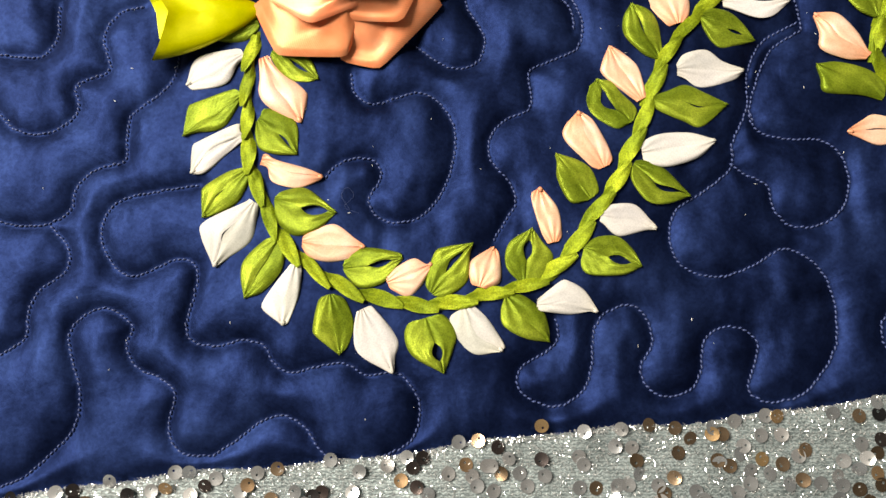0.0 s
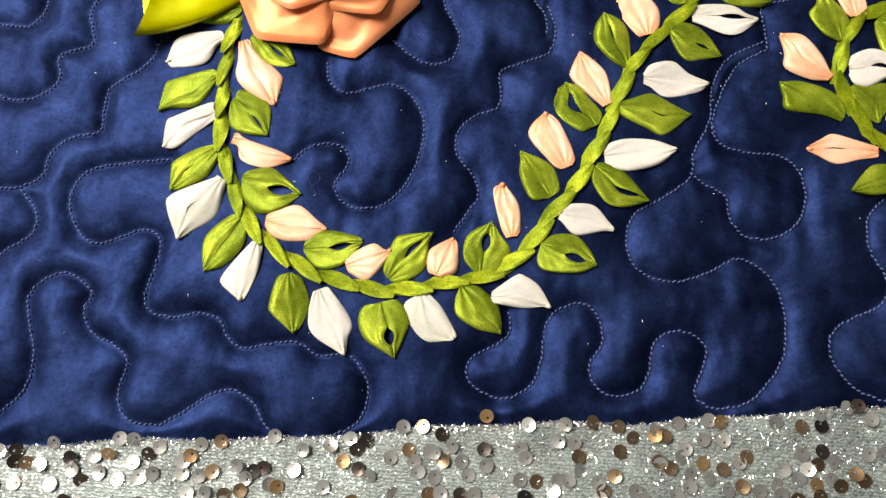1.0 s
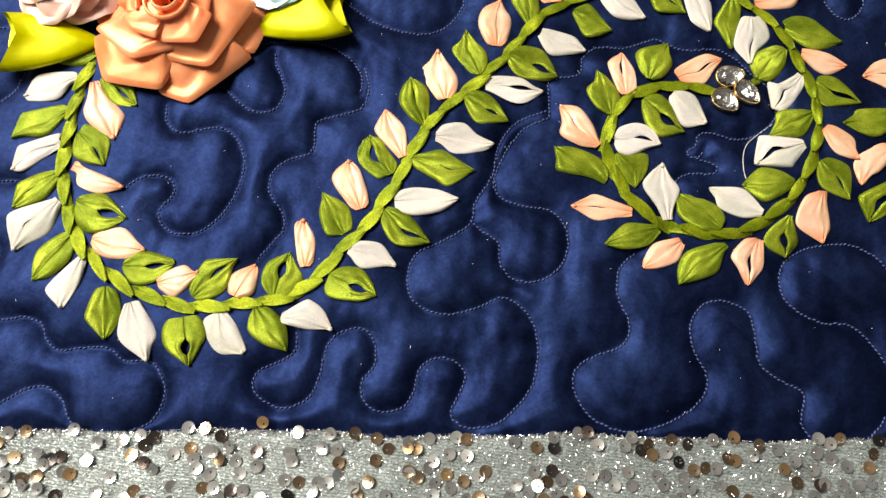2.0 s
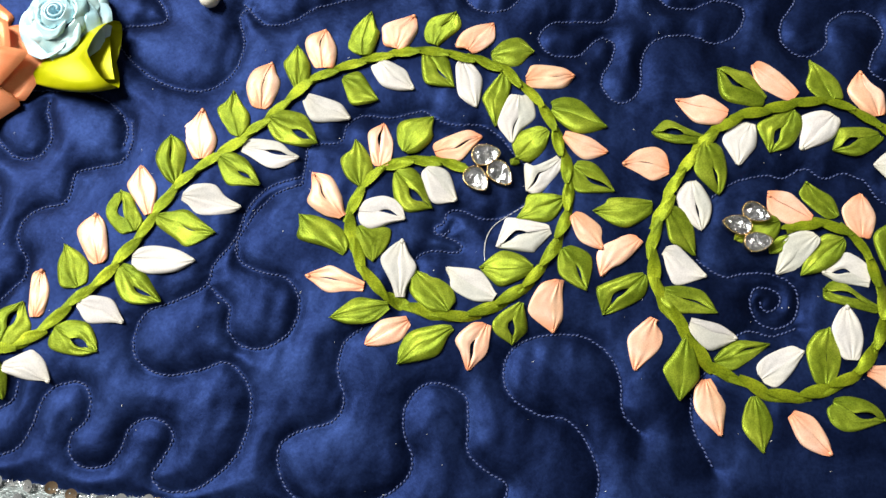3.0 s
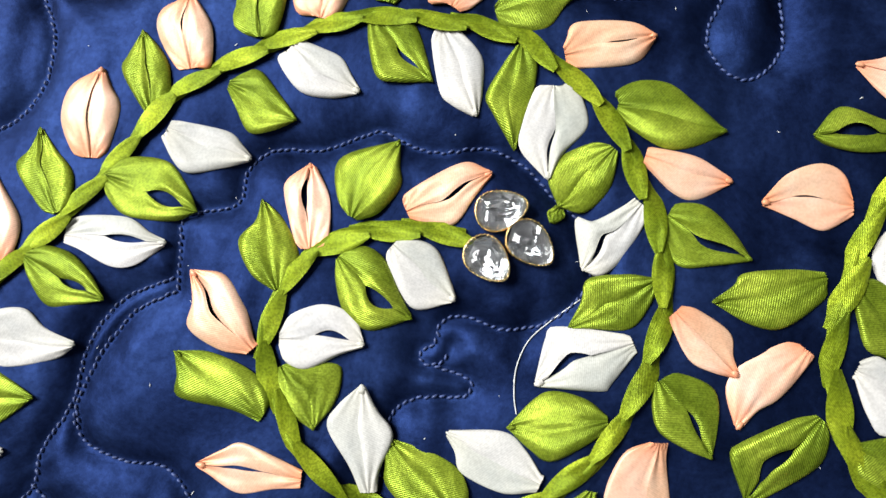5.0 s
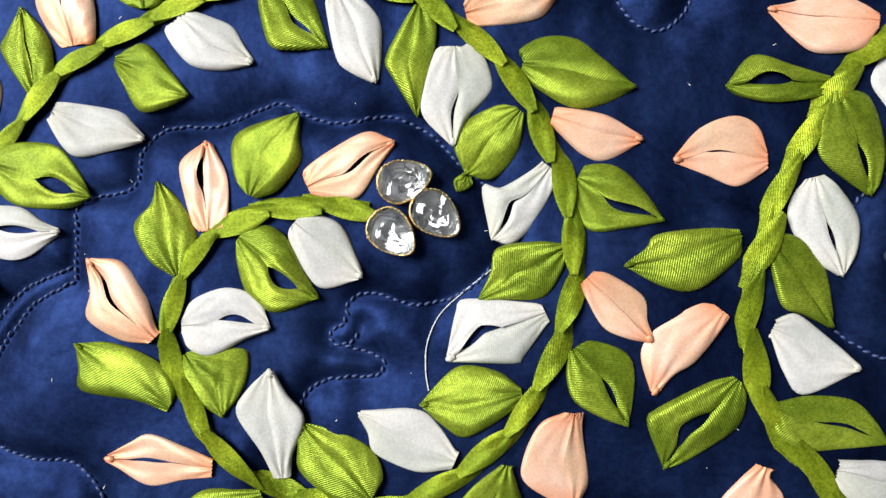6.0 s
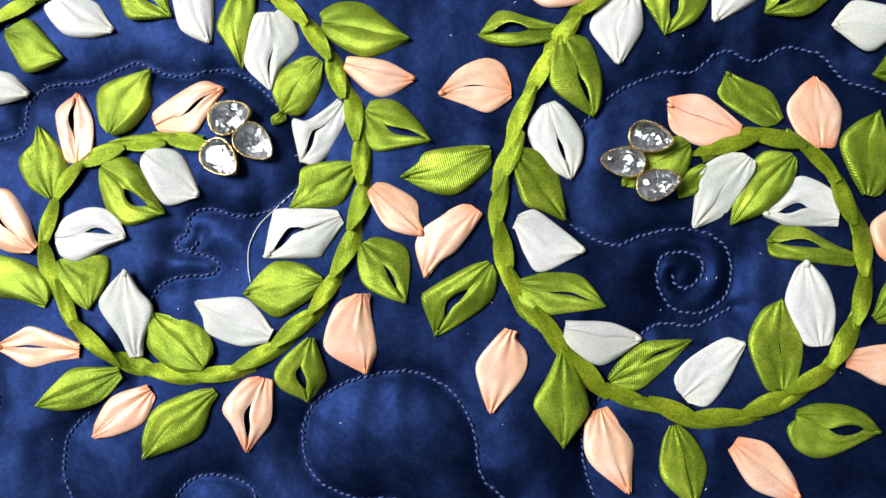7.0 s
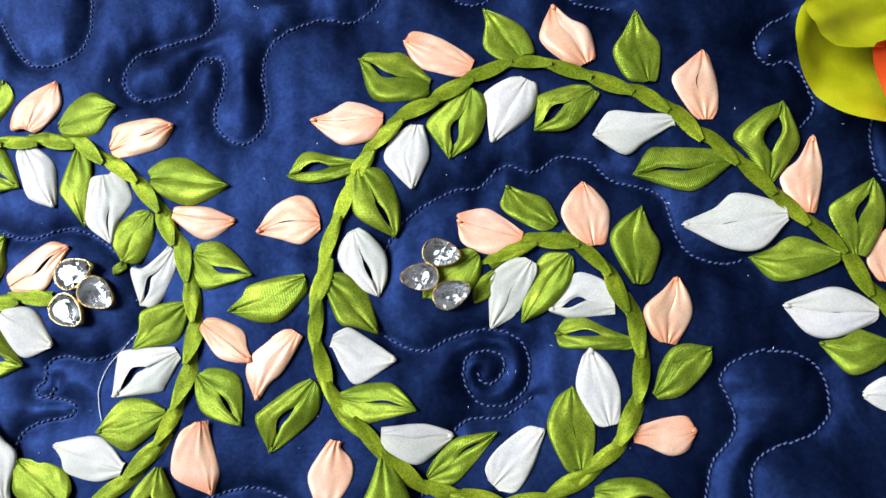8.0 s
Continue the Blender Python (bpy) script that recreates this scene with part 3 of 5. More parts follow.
leaf(GREEN, -33.0, -5.0, 9, 20.2, ((0.13, 4.6), (0.44, 5.7), (0.97, 2.1)), ((0.07, -4.3), (0.24, -7.8), (0.65, -7)), 0.8)
leaf(PEACH, -18.0, -10.0, 22, 16.2, ((0.29, 3.5), (0.7, 4.1), (0.89, 0.7)), ((0.05, -3.5), (0.29, -7.2), (0.59, -5.9)))
leaf(GREEN, -3.0, -14.0, 51, 22.0, ((0.08, 4.1), (0.52, 8.1), (0.71, 6.3)), ((0.11, -4.5), (0.49, -6.7), (0.83, -1.8)), 0.6)
leaf(PEACH, 13.0, -12.0, 70, 14.9, ((0.06, 3.5), (0.5, 5.9)), ((0.29, -5.9), (0.86, -2.9)))
leaf(GREEN, 28.0, -11.0, 81, 19.2, ((0.26, 6.9), (0.68, 7.1)), ((0.09, -4.8), (0.54, -8.5), (0.82, -3.6)), 1)
leaf(PEACH, 38.0, 3.0, 102, 19.4, ((0.24, 3.1), (0.88, 3.6)), ((0.12, -3.6), (0.58, -4.4)))
leaf(GREEN, 51.0, 18.0, 125, 19.4, ((0.16, 6.3), (0.62, 5.1), (0.87, 1.7)), ((0.04, -4.2), (0.4, -6.5), (0.71, -4.6)))
leaf(PEACH, 56.0, 29.0, 112, 21.5, ((0.13, 4.3), (0.66, 8.4), (0.87, 6.5)), ((0.08, -3.9), (0.37, -4.3), (0.78, -3.5)))
leaf(GREEN, 66.0, 45.0, 125, 19.4, ((0.09, 6.1), (0.65, 9.5), (0.95, 5.6)), ((0.15, -4.5), (0.55, -3.8), (0.81, -3.6)), 1)
leaf(PEACH, 70.0, 53.0, 117, 22.4, ((0.24, 4), (0.66, 7.2), (0.82, 5.4)), ((0.22, -3.6), (0.54, -4.9), (0.84, -2.7)))
leaf(GREEN, 77.0, 68.0, 113, 22.8, ((0.18, 4.7), (0.57, 7.5), (0.85, 4.7)), ((0.14, -2.5), (0.56, -5.5), (0.82, -4.7)), 0.3)
leaf(PEACH, 84.0, 81.0, 105, 22.8, ((0.05, 3.9), (0.6, 8.7), (0.82, 4.2)), ((0.08, -4.6), (0.38, -6.5), (0.78, -2.8)))
leaf(GREEN, 97.0, 94.0, 112, 21.5, ((0.13, 4.3), (0.66, 8.4), (0.82, 3.7)), ((0.08, -3.9), (0.4, -5.6), (0.7, -2.8)))
leaf(PEACH, 103.0, 108.0, 93, 22.0, ((0.06, 4.9), (0.43, 8.6), (0.79, 7.2)), ((0.13, -4.1), (0.58, -5.6), (0.81, -2.8)))
leaf(GREEN, 116.0, 120.0, 104, 20.6, ((0.19, 3.2), (0.58, 6.3), (0.75, 4.4)), ((0.05, -4.4), (0.48, -5.6), (0.75, -3.9)))
leaf(PEACH, 124.0, 132.0, 99, 18.2, ((0.04, 3.9), (0.52, 8.5), (0.85, 7.6)), ((0.01, -5.1), (0.5, -5.6), (0.86, -2.6)), 0.4)
leaf(GREEN, 140.0, 141.0, 93, 22.0, ((0.06, 4.9), (0.2, 7.8), (0.6, 6.4)), ((0.08, -4.1), (0.53, -5.5), (0.67, -3.7)))
leaf(PEACH, 154.0, 147.0, 77, 18.4, ((-0.02, 6.1), (0.22, 9.1), (0.49, 10.2)), ((0.1, -3.7), (0.66, -4.4)))
leaf(GREEN, 170.0, 152.0, 72, 19.0, ((-0.02, 4.1), (0.2, 7.6), (0.58, 7.9)), ((0.15, -2.2), (0.65, -5.4), (0.85, -4.1)), 0.2)
leaf(PEACH, 185.0, 152.0, 63, 17.9, ((-0.1, 5.8), (0.27, 8), (0.65, 5.8)), ((0.17, -4), (0.65, -5.4)))
leaf(GREEN, 195.0, 152.0, 18, 19.0, ((0.03, 1.9), (0.33, 6.3), (0.73, 7)), ((0.08, -4.7), (0.55, -6.6), (0.85, -2.2)))
leaf(PEACH, 212.0, 143.0, 17, 20.9, ((0.06, 3.8), (0.2, 7.1), (0.77, 4.6)), ((0.05, -3.4), (0.48, -5.1), (0.78, -4.9)), 0.4)
leaf(GREEN, 225.0, 132.0, -9, 24.3, ((-0.06, 2.8), (0.12, 6.6), (0.41, 7.7), (0.68, 4.8)), ((0.16, -4.4), (0.51, -7.1), (0.78, -4.9)))
leaf(PEACH, 232.0, 121.0, -12, 19.4, ((0.08, 2.4), (0.54, 3.2), (0.88, 1.5)), ((0.08, -2.7), (0.44, -6.4), (0.7, -6.3)))
leaf(GREEN, 238.0, 108.0, -24, 19.7, ((0.03, 3.6), (0.31, 6), (0.69, 3.9)), ((0.06, -5), (0.37, -8.8), (0.72, -4.7)), 0.6)
leaf(PEACH, 241.0, 87.0, -41, 18.4, ((0.17, 4), (0.6, 5.5), (0.82, 2.4)), ((0.14, -3), (0.52, -5), (0.79, -3.3)))
leaf(PEACH, 269.0, 82.0, -126, 22.2, ((0.15, 2.3), (0.53, 2.4), (0.75, 0.9)), ((0.1, -4.6), (0.55, -8.4), (0.79, -7.1)))
leaf(GREEN, 239.0, 72.0, -51, 19.2, ((0.05, 4.4), (0.36, 8.6), (0.63, 7)), ((0.21, -4.5), (0.48, -6.1), (0.8, -3.3)), 0.4)
leaf(PEACH, 240.0, 59.0, -87, 21.0, ((0.19, 1.8), (0.67, 3.3), (0.86, 2.1)), ((0.13, -7.1), (0.5, -10.5), (0.74, -9.8)))
leaf(GREEN, 227.0, 47.0, -93, 17.0, ((0.06, 1.1), (0.57, 4.6), (0.81, 2.8)), ((0.32, -6.7), (0.62, -9.4), (0.85, -7.2)), 1)
leaf(PEACH, 215.0, 36.0, -102, 19.4, ((0.03, 2.2), (0.53, 4.2), (0.82, 2.3)), ((0.11, -5.7), (0.52, -9.1), (0.74, -5.2)), 0.8)
leaf(GREEN, 202.0, 32.0, -135, 25.5, ((0.14, 2.1), (0.39, 5.7), (0.67, 4.2)), ((0.17, -4.2), (0.58, -7.8), (0.86, -4.9)))
leaf(PEACH, 184.3, 31.4, -139, 19.2, ((0.08, 3.1), (0.35, 5.4), (0.75, 3.6)), ((0.06, -2.5), (0.5, -5.4), (0.85, -3.1)))
leaf(GREEN, 175.0, 36.0, -155, 23.3, ((-0, 2.2), (0.3, 5.5), (0.71, 4.3)), ((0.18, -3.1), (0.5, -5.6), (0.79, -3.2)), 0.1)
leaf(PEACH, 164.0, 41.0, 180, 24.0, ((0.25, 3), (0.58, 5), (0.88, 2)), ((0.29, -4), (0.62, -6), (0.79, -4)), 0.4)
leaf(GREEN, 153.0, 53.0, 151, 25.1, ((0.3, 3), (0.74, 7.8), (0.87, 3.9)), ((0.06, -4.9), (0.33, -6.9), (0.74, -4.7)))
leaf(PEACH, 149.0, 68.0, 137, 23.3, ((0.22, 6.2), (0.59, 8.8), (0.76, 4.4)), ((0.06, -1.5), (0.36, -4.5), (0.75, -5.5)), 0.3)
leaf(GREEN, 153.0, 82.0, 109, 21.2, ((0.24, 5.6), (0.62, 7.1), (0.79, 2.6)), ((0.2, -5.8), (0.5, -5.9), (0.79, -3.7)))
leaf(PEACH, 159.0, 92.0, 99, 20.2, ((0.13, 3.7), (0.65, 6.1), (0.84, 5.5)), ((0.07, -4.3), (0.56, -4.7), (0.94, -1.8)), 0.8)
leaf(GREEN, 168.0, 100.0, 68, 21.5, ((0.1, 5.2), (0.41, 10), (0.64, 8.7)), ((0.19, -4.8), (0.56, -5.9), (0.76, -3.2)))
leaf(PEACH, 180.0, 103.0, 31, 21.1, ((0.06, 3.9), (0.42, 5.1), (0.81, 4.8)), ((0.11, -3.8), (0.4, -7.4), (0.73, -3.6)), 0.5)
leaf(WHITE, 100.0, 89.0, 2, 24.0, ((0.13, 4.9), (0.59, 5.4), (0.84, 2.2)), ((0.16, -3.2), (0.49, -6.5), (0.74, -5.7)), 1)
leaf(GREEN, 108.0, 104.0, -15, 22.8, ((0.15, 6.1), (0.53, 8.5), (0.8, 5)), ((0.1, -4.6), (0.36, -7.1), (0.82, -4.2)), 1)
leaf(WHITE, 121.0, 117.0, -14, 20.6, ((0.16, 2.9), (0.65, 4.4), (0.87, 2.4)), ((-0.01, -3.2), (0.35, -8.5), (0.75, -4.4)))
leaf(GREEN, 134.0, 129.0, -22, 18.4, ((0.09, 3.9), (0.27, 6.4), (0.7, 3.1)), ((0.2, -3.9), (0.53, -7.9), (0.81, -4.7)), 0.1)
leaf(WHITE, 148.0, 140.0, -30, 19.7, ((0.31, 3.5), (0.58, 4.4), (0.81, 2.4)), ((-0.03, -5), (0.41, -8), (0.75, -5.3)), 0.1)
leaf(GREEN, 166.0, 149.0, -43, 21.9, ((0.17, 4.8), (0.43, 6.1), (0.84, 2.2)), ((0.22, -5.1), (0.57, -8.9), (0.77, -6.2)), 0.4)
leaf(WHITE, 183.0, 147.0, -63, 22.4, ((0.08, 3.6), (0.44, 6.3), (0.78, 3.6)), ((0.12, -3.6), (0.62, -5.8), (0.8, -4.5)))
leaf(GREEN, 202.0, 144.0, -88, 24.0, ((0.17, 3.8), (0.46, 3.5), (0.67, 2.3)), ((0.2, -4.2), (0.49, -7.5), (0.66, -5.7)))
leaf(WHITE, 210.0, 135.0, -87, 21.0, ((-0.04, 5), (0.4, 8.6), (0.72, 3.3)), ((0.04, -4), (0.41, -6.4), (0.7, -6.7)), 0.3)
leaf(GREEN, 225.0, 122.0, -128, 17.8, ((0.05, 2), (0.4, 5.6), (0.84, 5.3)), ((0.13, -4.5), (0.55, -7.6), (0.84, -6.1)))
leaf(WHITE, 232.0, 110.0, -125, 19.4, ((0.18, 3.7), (0.64, 4.9), (0.93, 3.9)), ((0.16, -2.7), (0.5, -5.4), (0.62, -8.7)), 0.6)
leaf(GREEN, 236.0, 93.0, -145, 20.8, ((0.14, 4.1), (0.46, 6.7), (0.84, 2.3)), ((0.21, -4.3), (0.58, -7.3), (0.76, -3.7)))
leaf(WHITE, 233.0, 79.0, -151, 22.8, ((0.06, 2.6), (0.34, 6), (0.46, 6.7)), ((0.07, -3.2), (0.61, -9.9), (0.75, -8.3)), 0.8)
leaf(GREEN, 229.0, 62.0, -169, 21.4, ((0.13, 3.6), (0.59, 7.8), (0.81, 4.9)), ((0.19, -4.9), (0.51, -7.2), (0.71, -5.9)), 0.2)
leaf(WHITE, 216.0, 47.0, 159, 22.5, ((0.29, 5.7), (0.71, 6.1), (0.85, 3)), ((0.03, -1.9), (0.28, -5.1), (0.53, -6.1)))
leaf(GREEN, 199.0, 38.0, 141, 22.0, ((0.25, 5.9), (0.68, 7.1), (0.86, 3.9)), ((0.07, -5.1), (0.32, -7.1), (0.66, -4.9)))
leaf(WHITE, 179.0, 40.0, 100, 23.3, ((0.25, 4.1), (0.63, 8.6), (0.83, 5.8)), ((0.2, -2.8), (0.52, -6.2), (0.76, -3.1)))
leaf(GREEN, 156.0, 65.0, -55, 15.8, ((0.33, 11), (0.56, 10.9), (0.83, 6.7)), ((0.17, -3.1), (0.63, -3.2)))
leaf(WHITE, 155.0, 71.0, 3, 19.0, ((0.12, 5.9), (0.5, 8.5), (0.86, 6.1)), ((0.09, -5.1), (0.35, -6.4), (0.73, -2.7)), 0.7)
leaf(GREEN, 166.0, 91.0, -34, 21.6, ((0.15, 5.8), (0.42, 6.1), (0.76, 2.5)), ((0.15, -5), (0.45, -9.2), (0.76, -8.3)), 1)
leaf(WHITE, 178.0, 95.0, -36, 18.6, ((0.11, 4), (0.43, 5.9), (0.83, 2.6)), ((0.08, -3.8), (0.48, -7.1), (0.75, -7.2)))
leaf(PEACH, 298.0, 144.0, 175, 22.1, ((0.11, 6.2), (0.51, 8.1), (0.75, 5.5)), ((0.15, -3.7), (0.48, -6.1), (0.78, -2.4)))
leaf(GREEN, 289.0, 131.0, -175, 21.1, ((0.06, 2.9), (0.54, 3.9), (0.87, 2.3)), ((0.32, -3.7), (0.73, -6.5)), 1.4)
leaf(PEACH, 277.0, 114.0, -177, 19.0, ((0.06, 2.9), (0.33, 5.7), (0.64, 3.4)), ((0.09, -7.1), (0.34, -9.4), (0.72, -6.7)), 0.2)
leaf(GREEN, 272.0, 98.0, -161, 24.4, ((0.07, 4.7), (0.47, 8.7), (0.74, 6.4)), ((0.26, -3.2), (0.67, -4.6), (0.79, -2.5)))
leaf(GREEN, 273.0, 68.0, -126, 23.6, ((0.09, 4), (0.34, 5.9), (0.81, 2.8)), ((0.18, -4.2), (0.64, -8.7), (0.79, -8.6)), 0.8)
leaf(PEACH, 279.0, 51.0, -103, 21.6, ((0.08, 1.4), (0.23, 5.3), (0.51, 5.7)), ((0.19, -4.2), (0.5, -6.7), (0.76, -4.3)))
leaf(GREEN, 292.0, 46.0, -88, 24.0, ((0.21, 3.8), (0.55, 6.5), (0.72, 5.3)), ((0.28, -4.3), (0.53, -7.5), (0.66, -6.7)))
leaf(PEACH, 302.0, 32.0, -71, 21.2, ((0.15, 3.1), (0.48, 4.9), (0.79, 2.6)), ((0.16, -5.4), (0.53, -7.1)))
leaf(GREEN, 320.0, 29.0, -76, 20.6, ((0.2, 4.1), (0.56, 5.3)), ((0.2, -4.1), (0.58, -6.1)), 0.2)
leaf(PEACH, 334.1, 25.3, -38, 19.6, ((0.08, 3.1), (0.35, 5.5), (0.75, 3.7)), ((0.06, -2.6), (0.5, -5.5), (0.85, -3.1)))
leaf(GREEN, 349.0, 33.0, -9, 20.2, ((0.22, 3.7), (0.56, 4.7), (0.82, 3.5)), ((-0.07, -4.3), (0.11, -8.8), (0.46, -8.7)), 1)
leaf(PEACH, 361.0, 47.0, 0, 17.0, ((0.24, 3), (0.53, 4), (0.88, 4)), ((0.18, -3), (0.53, -6), (0.82, -5)))
leaf(GREEN, 368.0, 57.0, 35, 20.8, ((0.06, 1.6), (0.37, 5.6), (0.7, 6.8)), ((0.05, -2), (0.31, -4.6), (0.82, -3.5)))
leaf(PEACH, 373.0, 71.0, 74, 18.7, ((0.1, 4.7), (0.44, 7.5), (0.79, 3.1)), ((0.04, -2.9), (0.48, -5.8), (0.79, -4.2)))
leaf(GREEN, 367.0, 88.0, 80, 22.4, ((0.23, 5), (0.57, 8.4), (0.82, 5.4)), ((0.08, -3.8), (0.5, -6.1), (0.75, -3)))
leaf(PEACH, 356.0, 100.0, 93, 19.0, ((0.06, 3.9), (0.55, 7.5), (0.85, 4.2)), ((0.04, -4), (0.51, -6.5), (0.83, -3.8)))
leaf(GREEN, 346.0, 107.0, 135, 18.4, ((0.15, 4.2), (0.81, 6.4), (0.96, 2.1)), ((0, -1.4), (0.38, -4.2), (0.73, -2.1)))
leaf(PEACH, 336.0, 104.0, 159, 19.3, ((0.01, 2.2), (0.36, 7), (0.82, 6.2)), ((0.37, -4.7), (0.67, -5.7), (1.04, -1.9)))
leaf(GREEN, 327.6, 94.8, -129, 10.6, ((0.08, 1.9), (0.35, 3.3), (0.75, 2.2)), ((0.06, -1.6), (0.5, -3.3), (0.85, -1.9)))
leaf(WHITE, 338.0, 97.0, -126, 22.2, ((0.12, 3.2), (0.48, 4), (0.71, 3.9)), ((0.12, -5.4), (0.43, -8), (0.63, -5.9)))
leaf(GREEN, 349.0, 98.0, -130, 23.4, ((0.1, 3.3), (0.32, 5), (0.68, 4.2)), ((0.16, -6), (0.49, -6), (0.71, -4.4)))
leaf(WHITE, 360.0, 82.0, 177, 18.0, ((0.27, 2.3), (0.66, 2.7), (0.83, 1.8)), ((0.02, -6), (0.36, -9.7), (0.64, -9.4)), 1.2)
leaf(GREEN, 364.0, 72.0, 169, 21.4, ((0.07, 2.3), (0.59, 3.4), (0.92, 3.7)), ((0.31, -2.8), (0.67, -5.4), (0.9, -4.5)), 1)
leaf(WHITE, 355.0, 50.0, 98, 21.2, ((0.07, 3.8), (0.52, 6.5), (0.88, 3.4)), ((0.03, -3.1), (0.39, -5.2), (0.73, -4.2)))
leaf(GREEN, 346.0, 39.0, 90, 22.0, ((0, 4), (0.5, 8), (0.86, 5)), ((0.05, -3), (0.45, -5), (0.77, -3)), 0.2)
leaf(WHITE, 322.0, 36.0, 43, 20.5, ((0.1, 5), (0.4, 5.9), (0.86, 4.1)), ((0.15, -5.6), (0.52, -4.6), (0.83, -2.2)))
leaf(GREEN, 304.0, 39.0, 29, 22.8, ((0.18, 3.4), (0.52, 4.9), (0.77, 2.9)), ((-0, -2.2), (0.23, -5.1), (0.56, -3.6)), 0.4)
leaf(WHITE, 292.0, 52.0, -6, 20.1, ((0.19, 2.4), (0.58, 3.2), (0.89, 1.8)), ((0.12, -4.8), (0.49, -8.1), (0.73, -5.6)))
leaf(GREEN, 280.0, 63.0, -13, 22.6, ((0.27, 4.5), (0.62, 6.2), (0.82, 4.2)), ((0.05, -4.9), (0.34, -6.5), (0.67, -3.7)), 0.3)
leaf(WHITE, 279.0, 79.0, -21, 19.3, ((0.09, 3.9), (0.23, 5), (0.66, 2.8)), ((0.04, -1.9), (0.31, -7.3), (0.58, -9.6)))
leaf(GREEN, 277.0, 98.0, -50, 23.4, ((0.19, 5.4), (0.55, 6.1), (0.87, 2.6)), ((0.19, -2.4), (0.57, -5.9), (0.77, -3.3)))
leaf(WHITE, 287.0, 111.0, -73, 20.9, ((0.16, 4.2), (0.49, 6.3), (0.81, 4.3)), ((0.16, -6.2), (0.39, -7.7), (0.78, -4.9)), 0.6)
leaf(GREEN, 290.0, 129.0, -67, 22.8, ((0.16, 6), (0.59, 6.2), (0.91, 3)), ((0.15, -4.7), (0.43, -7.5), (0.64, -6.3)), 0.6)
leaf(WHITE, 308.0, 141.0, -99, 19.2, ((0.23, 3.7), (0.49, 4.5), (0.71, 3.2)), ((0.22, -7.4), (0.55, -9.5), (0.78, -5.7)), 0.1)
leaf(GREEN, 325.0, 151.0, -111, 22.5, ((0.06, 4.8), (0.31, 6.9), (0.71, 6.1)), ((0.29, -6.1), (0.6, -9.9), (0.75, -7.5)), 0.8)
leaf(WHITE, 342.0, 152.0, -124, 21.6, ((0, 3.6), (0.26, 6.1), (0.55, 5.5)), ((0.12, -5.5), (0.45, -9.2), (0.6, -6.9)))
leaf(GREEN, 361.0, 147.0, -149, 21.1, ((-0.03, 2.7), (0.32, 5.3), (0.66, 5.5)), ((0.19, -4.8), (0.65, -8.3), (0.76, -6.3)), 1)
leaf(WHITE, 383.0, 135.0, -175, 23.1, ((0.05, 1.9), (0.41, 5.2), (0.68, 7.7)), ((0.33, -3.7), (0.71, -6.5), (0.85, -4.7)))
leaf(GREEN, 397.0, 121.0, -178, 27.0, ((0.04, 2), (0.34, 6.7), (0.56, 6.4)), ((0.14, -4.1), (0.62, -6.6), (0.81, -6.8)), 0.3)
leaf(WHITE, 410.0, 104.0, 180, 28.0, ((0.04, 3), (0.29, 9), (0.61, 8)), ((0.14, -5), (0.46, -8), (0.68, -4)), 0.1)
leaf(GREEN, 422.0, 91.0, 175, 23.1, ((0.04, 2.1), (0.41, 5.8), (0.76, 6.5)), ((0.19, -3.6), (0.5, -6), (0.79, -2.4)), 0.1)
leaf(WHITE, 430.0, 75.0, 171, 24.3, ((0.06, 3.3), (0.45, 7.9), (0.74, 7.1)), ((0.24, -5.1), (0.5, -6.1), (0.85, -2.6)), 0.2)
leaf(GREEN, 432.0, 66.0, 174, 18.1, ((0.09, 4.2), (0.45, 8), (0.68, 7.4)), ((0.3, -3.4), (0.47, -4.1), (0.68, -1.7)), 0.1)
leaf(WHITE, 438.7, 52.2, 176, 15.8, ((0.08, 3.1), (0.35, 5.5), (0.75, 3.6)), ((0.06, -2.6), (0.5, -5.5), (0.85, -3.1)))
leaf(GREEN, 313.0, 154.0, 155, 23.3, ((-0.04, 4), (0.18, 7.5), (0.64, 10.4)), ((0.46, -6), (0.67, -4.8), (0.92, -3.1)), 0.5)
leaf(PEACH, 326.0, 158.0, 153, 22.4, ((0.1, 4.5), (0.42, 5.8), (0.72, 5.8)), ((0.12, -3.1), (0.56, -4.9), (0.94, -4)))
leaf(GREEN, 341.0, 159.0, 119, 20.6, ((0.08, 4.9), (0.47, 7.2), (0.79, 2.4)), ((-0.05, -4), (0.33, -6.1), (0.67, -4.2)))
leaf(PEACH, 360.0, 155.0, 112, 21.5, ((0.15, 5.2), (0.61, 8.7), (0.81, 5.9)), ((0.03, -3.5), (0.44, -5.9), (0.7, -2.8)))
leaf(GREEN, 377.0, 147.0, 92, 23.0, ((0.1, 5.9), (0.49, 8.5), (0.75, 4.3)), ((0.04, -3), (0.47, -5.5), (0.73, -2.7)))
leaf(PEACH, 392.0, 134.0, 85, 21.1, ((0.12, 4.3), (0.58, 9.2), (0.84, 4.7)), ((0.16, -3.7), (0.49, -4), (0.87, -2.3)), 0.2)
leaf(GREEN, 407.0, 114.0, 73, 24.0, ((0.3, 7.4), (0.5, 12), (0.84, 6.1)), ((0.27, -4.3), (0.56, -6.4), (0.87, -3.1)), 1.2)
leaf(PEACH, 416.0, 104.0, 77, 22.6, ((0.05, 4.3), (0.42, 8.3), (0.69, 3.5)), ((0.12, -2.5), (0.58, -3.2), (0.88, -1.6)))
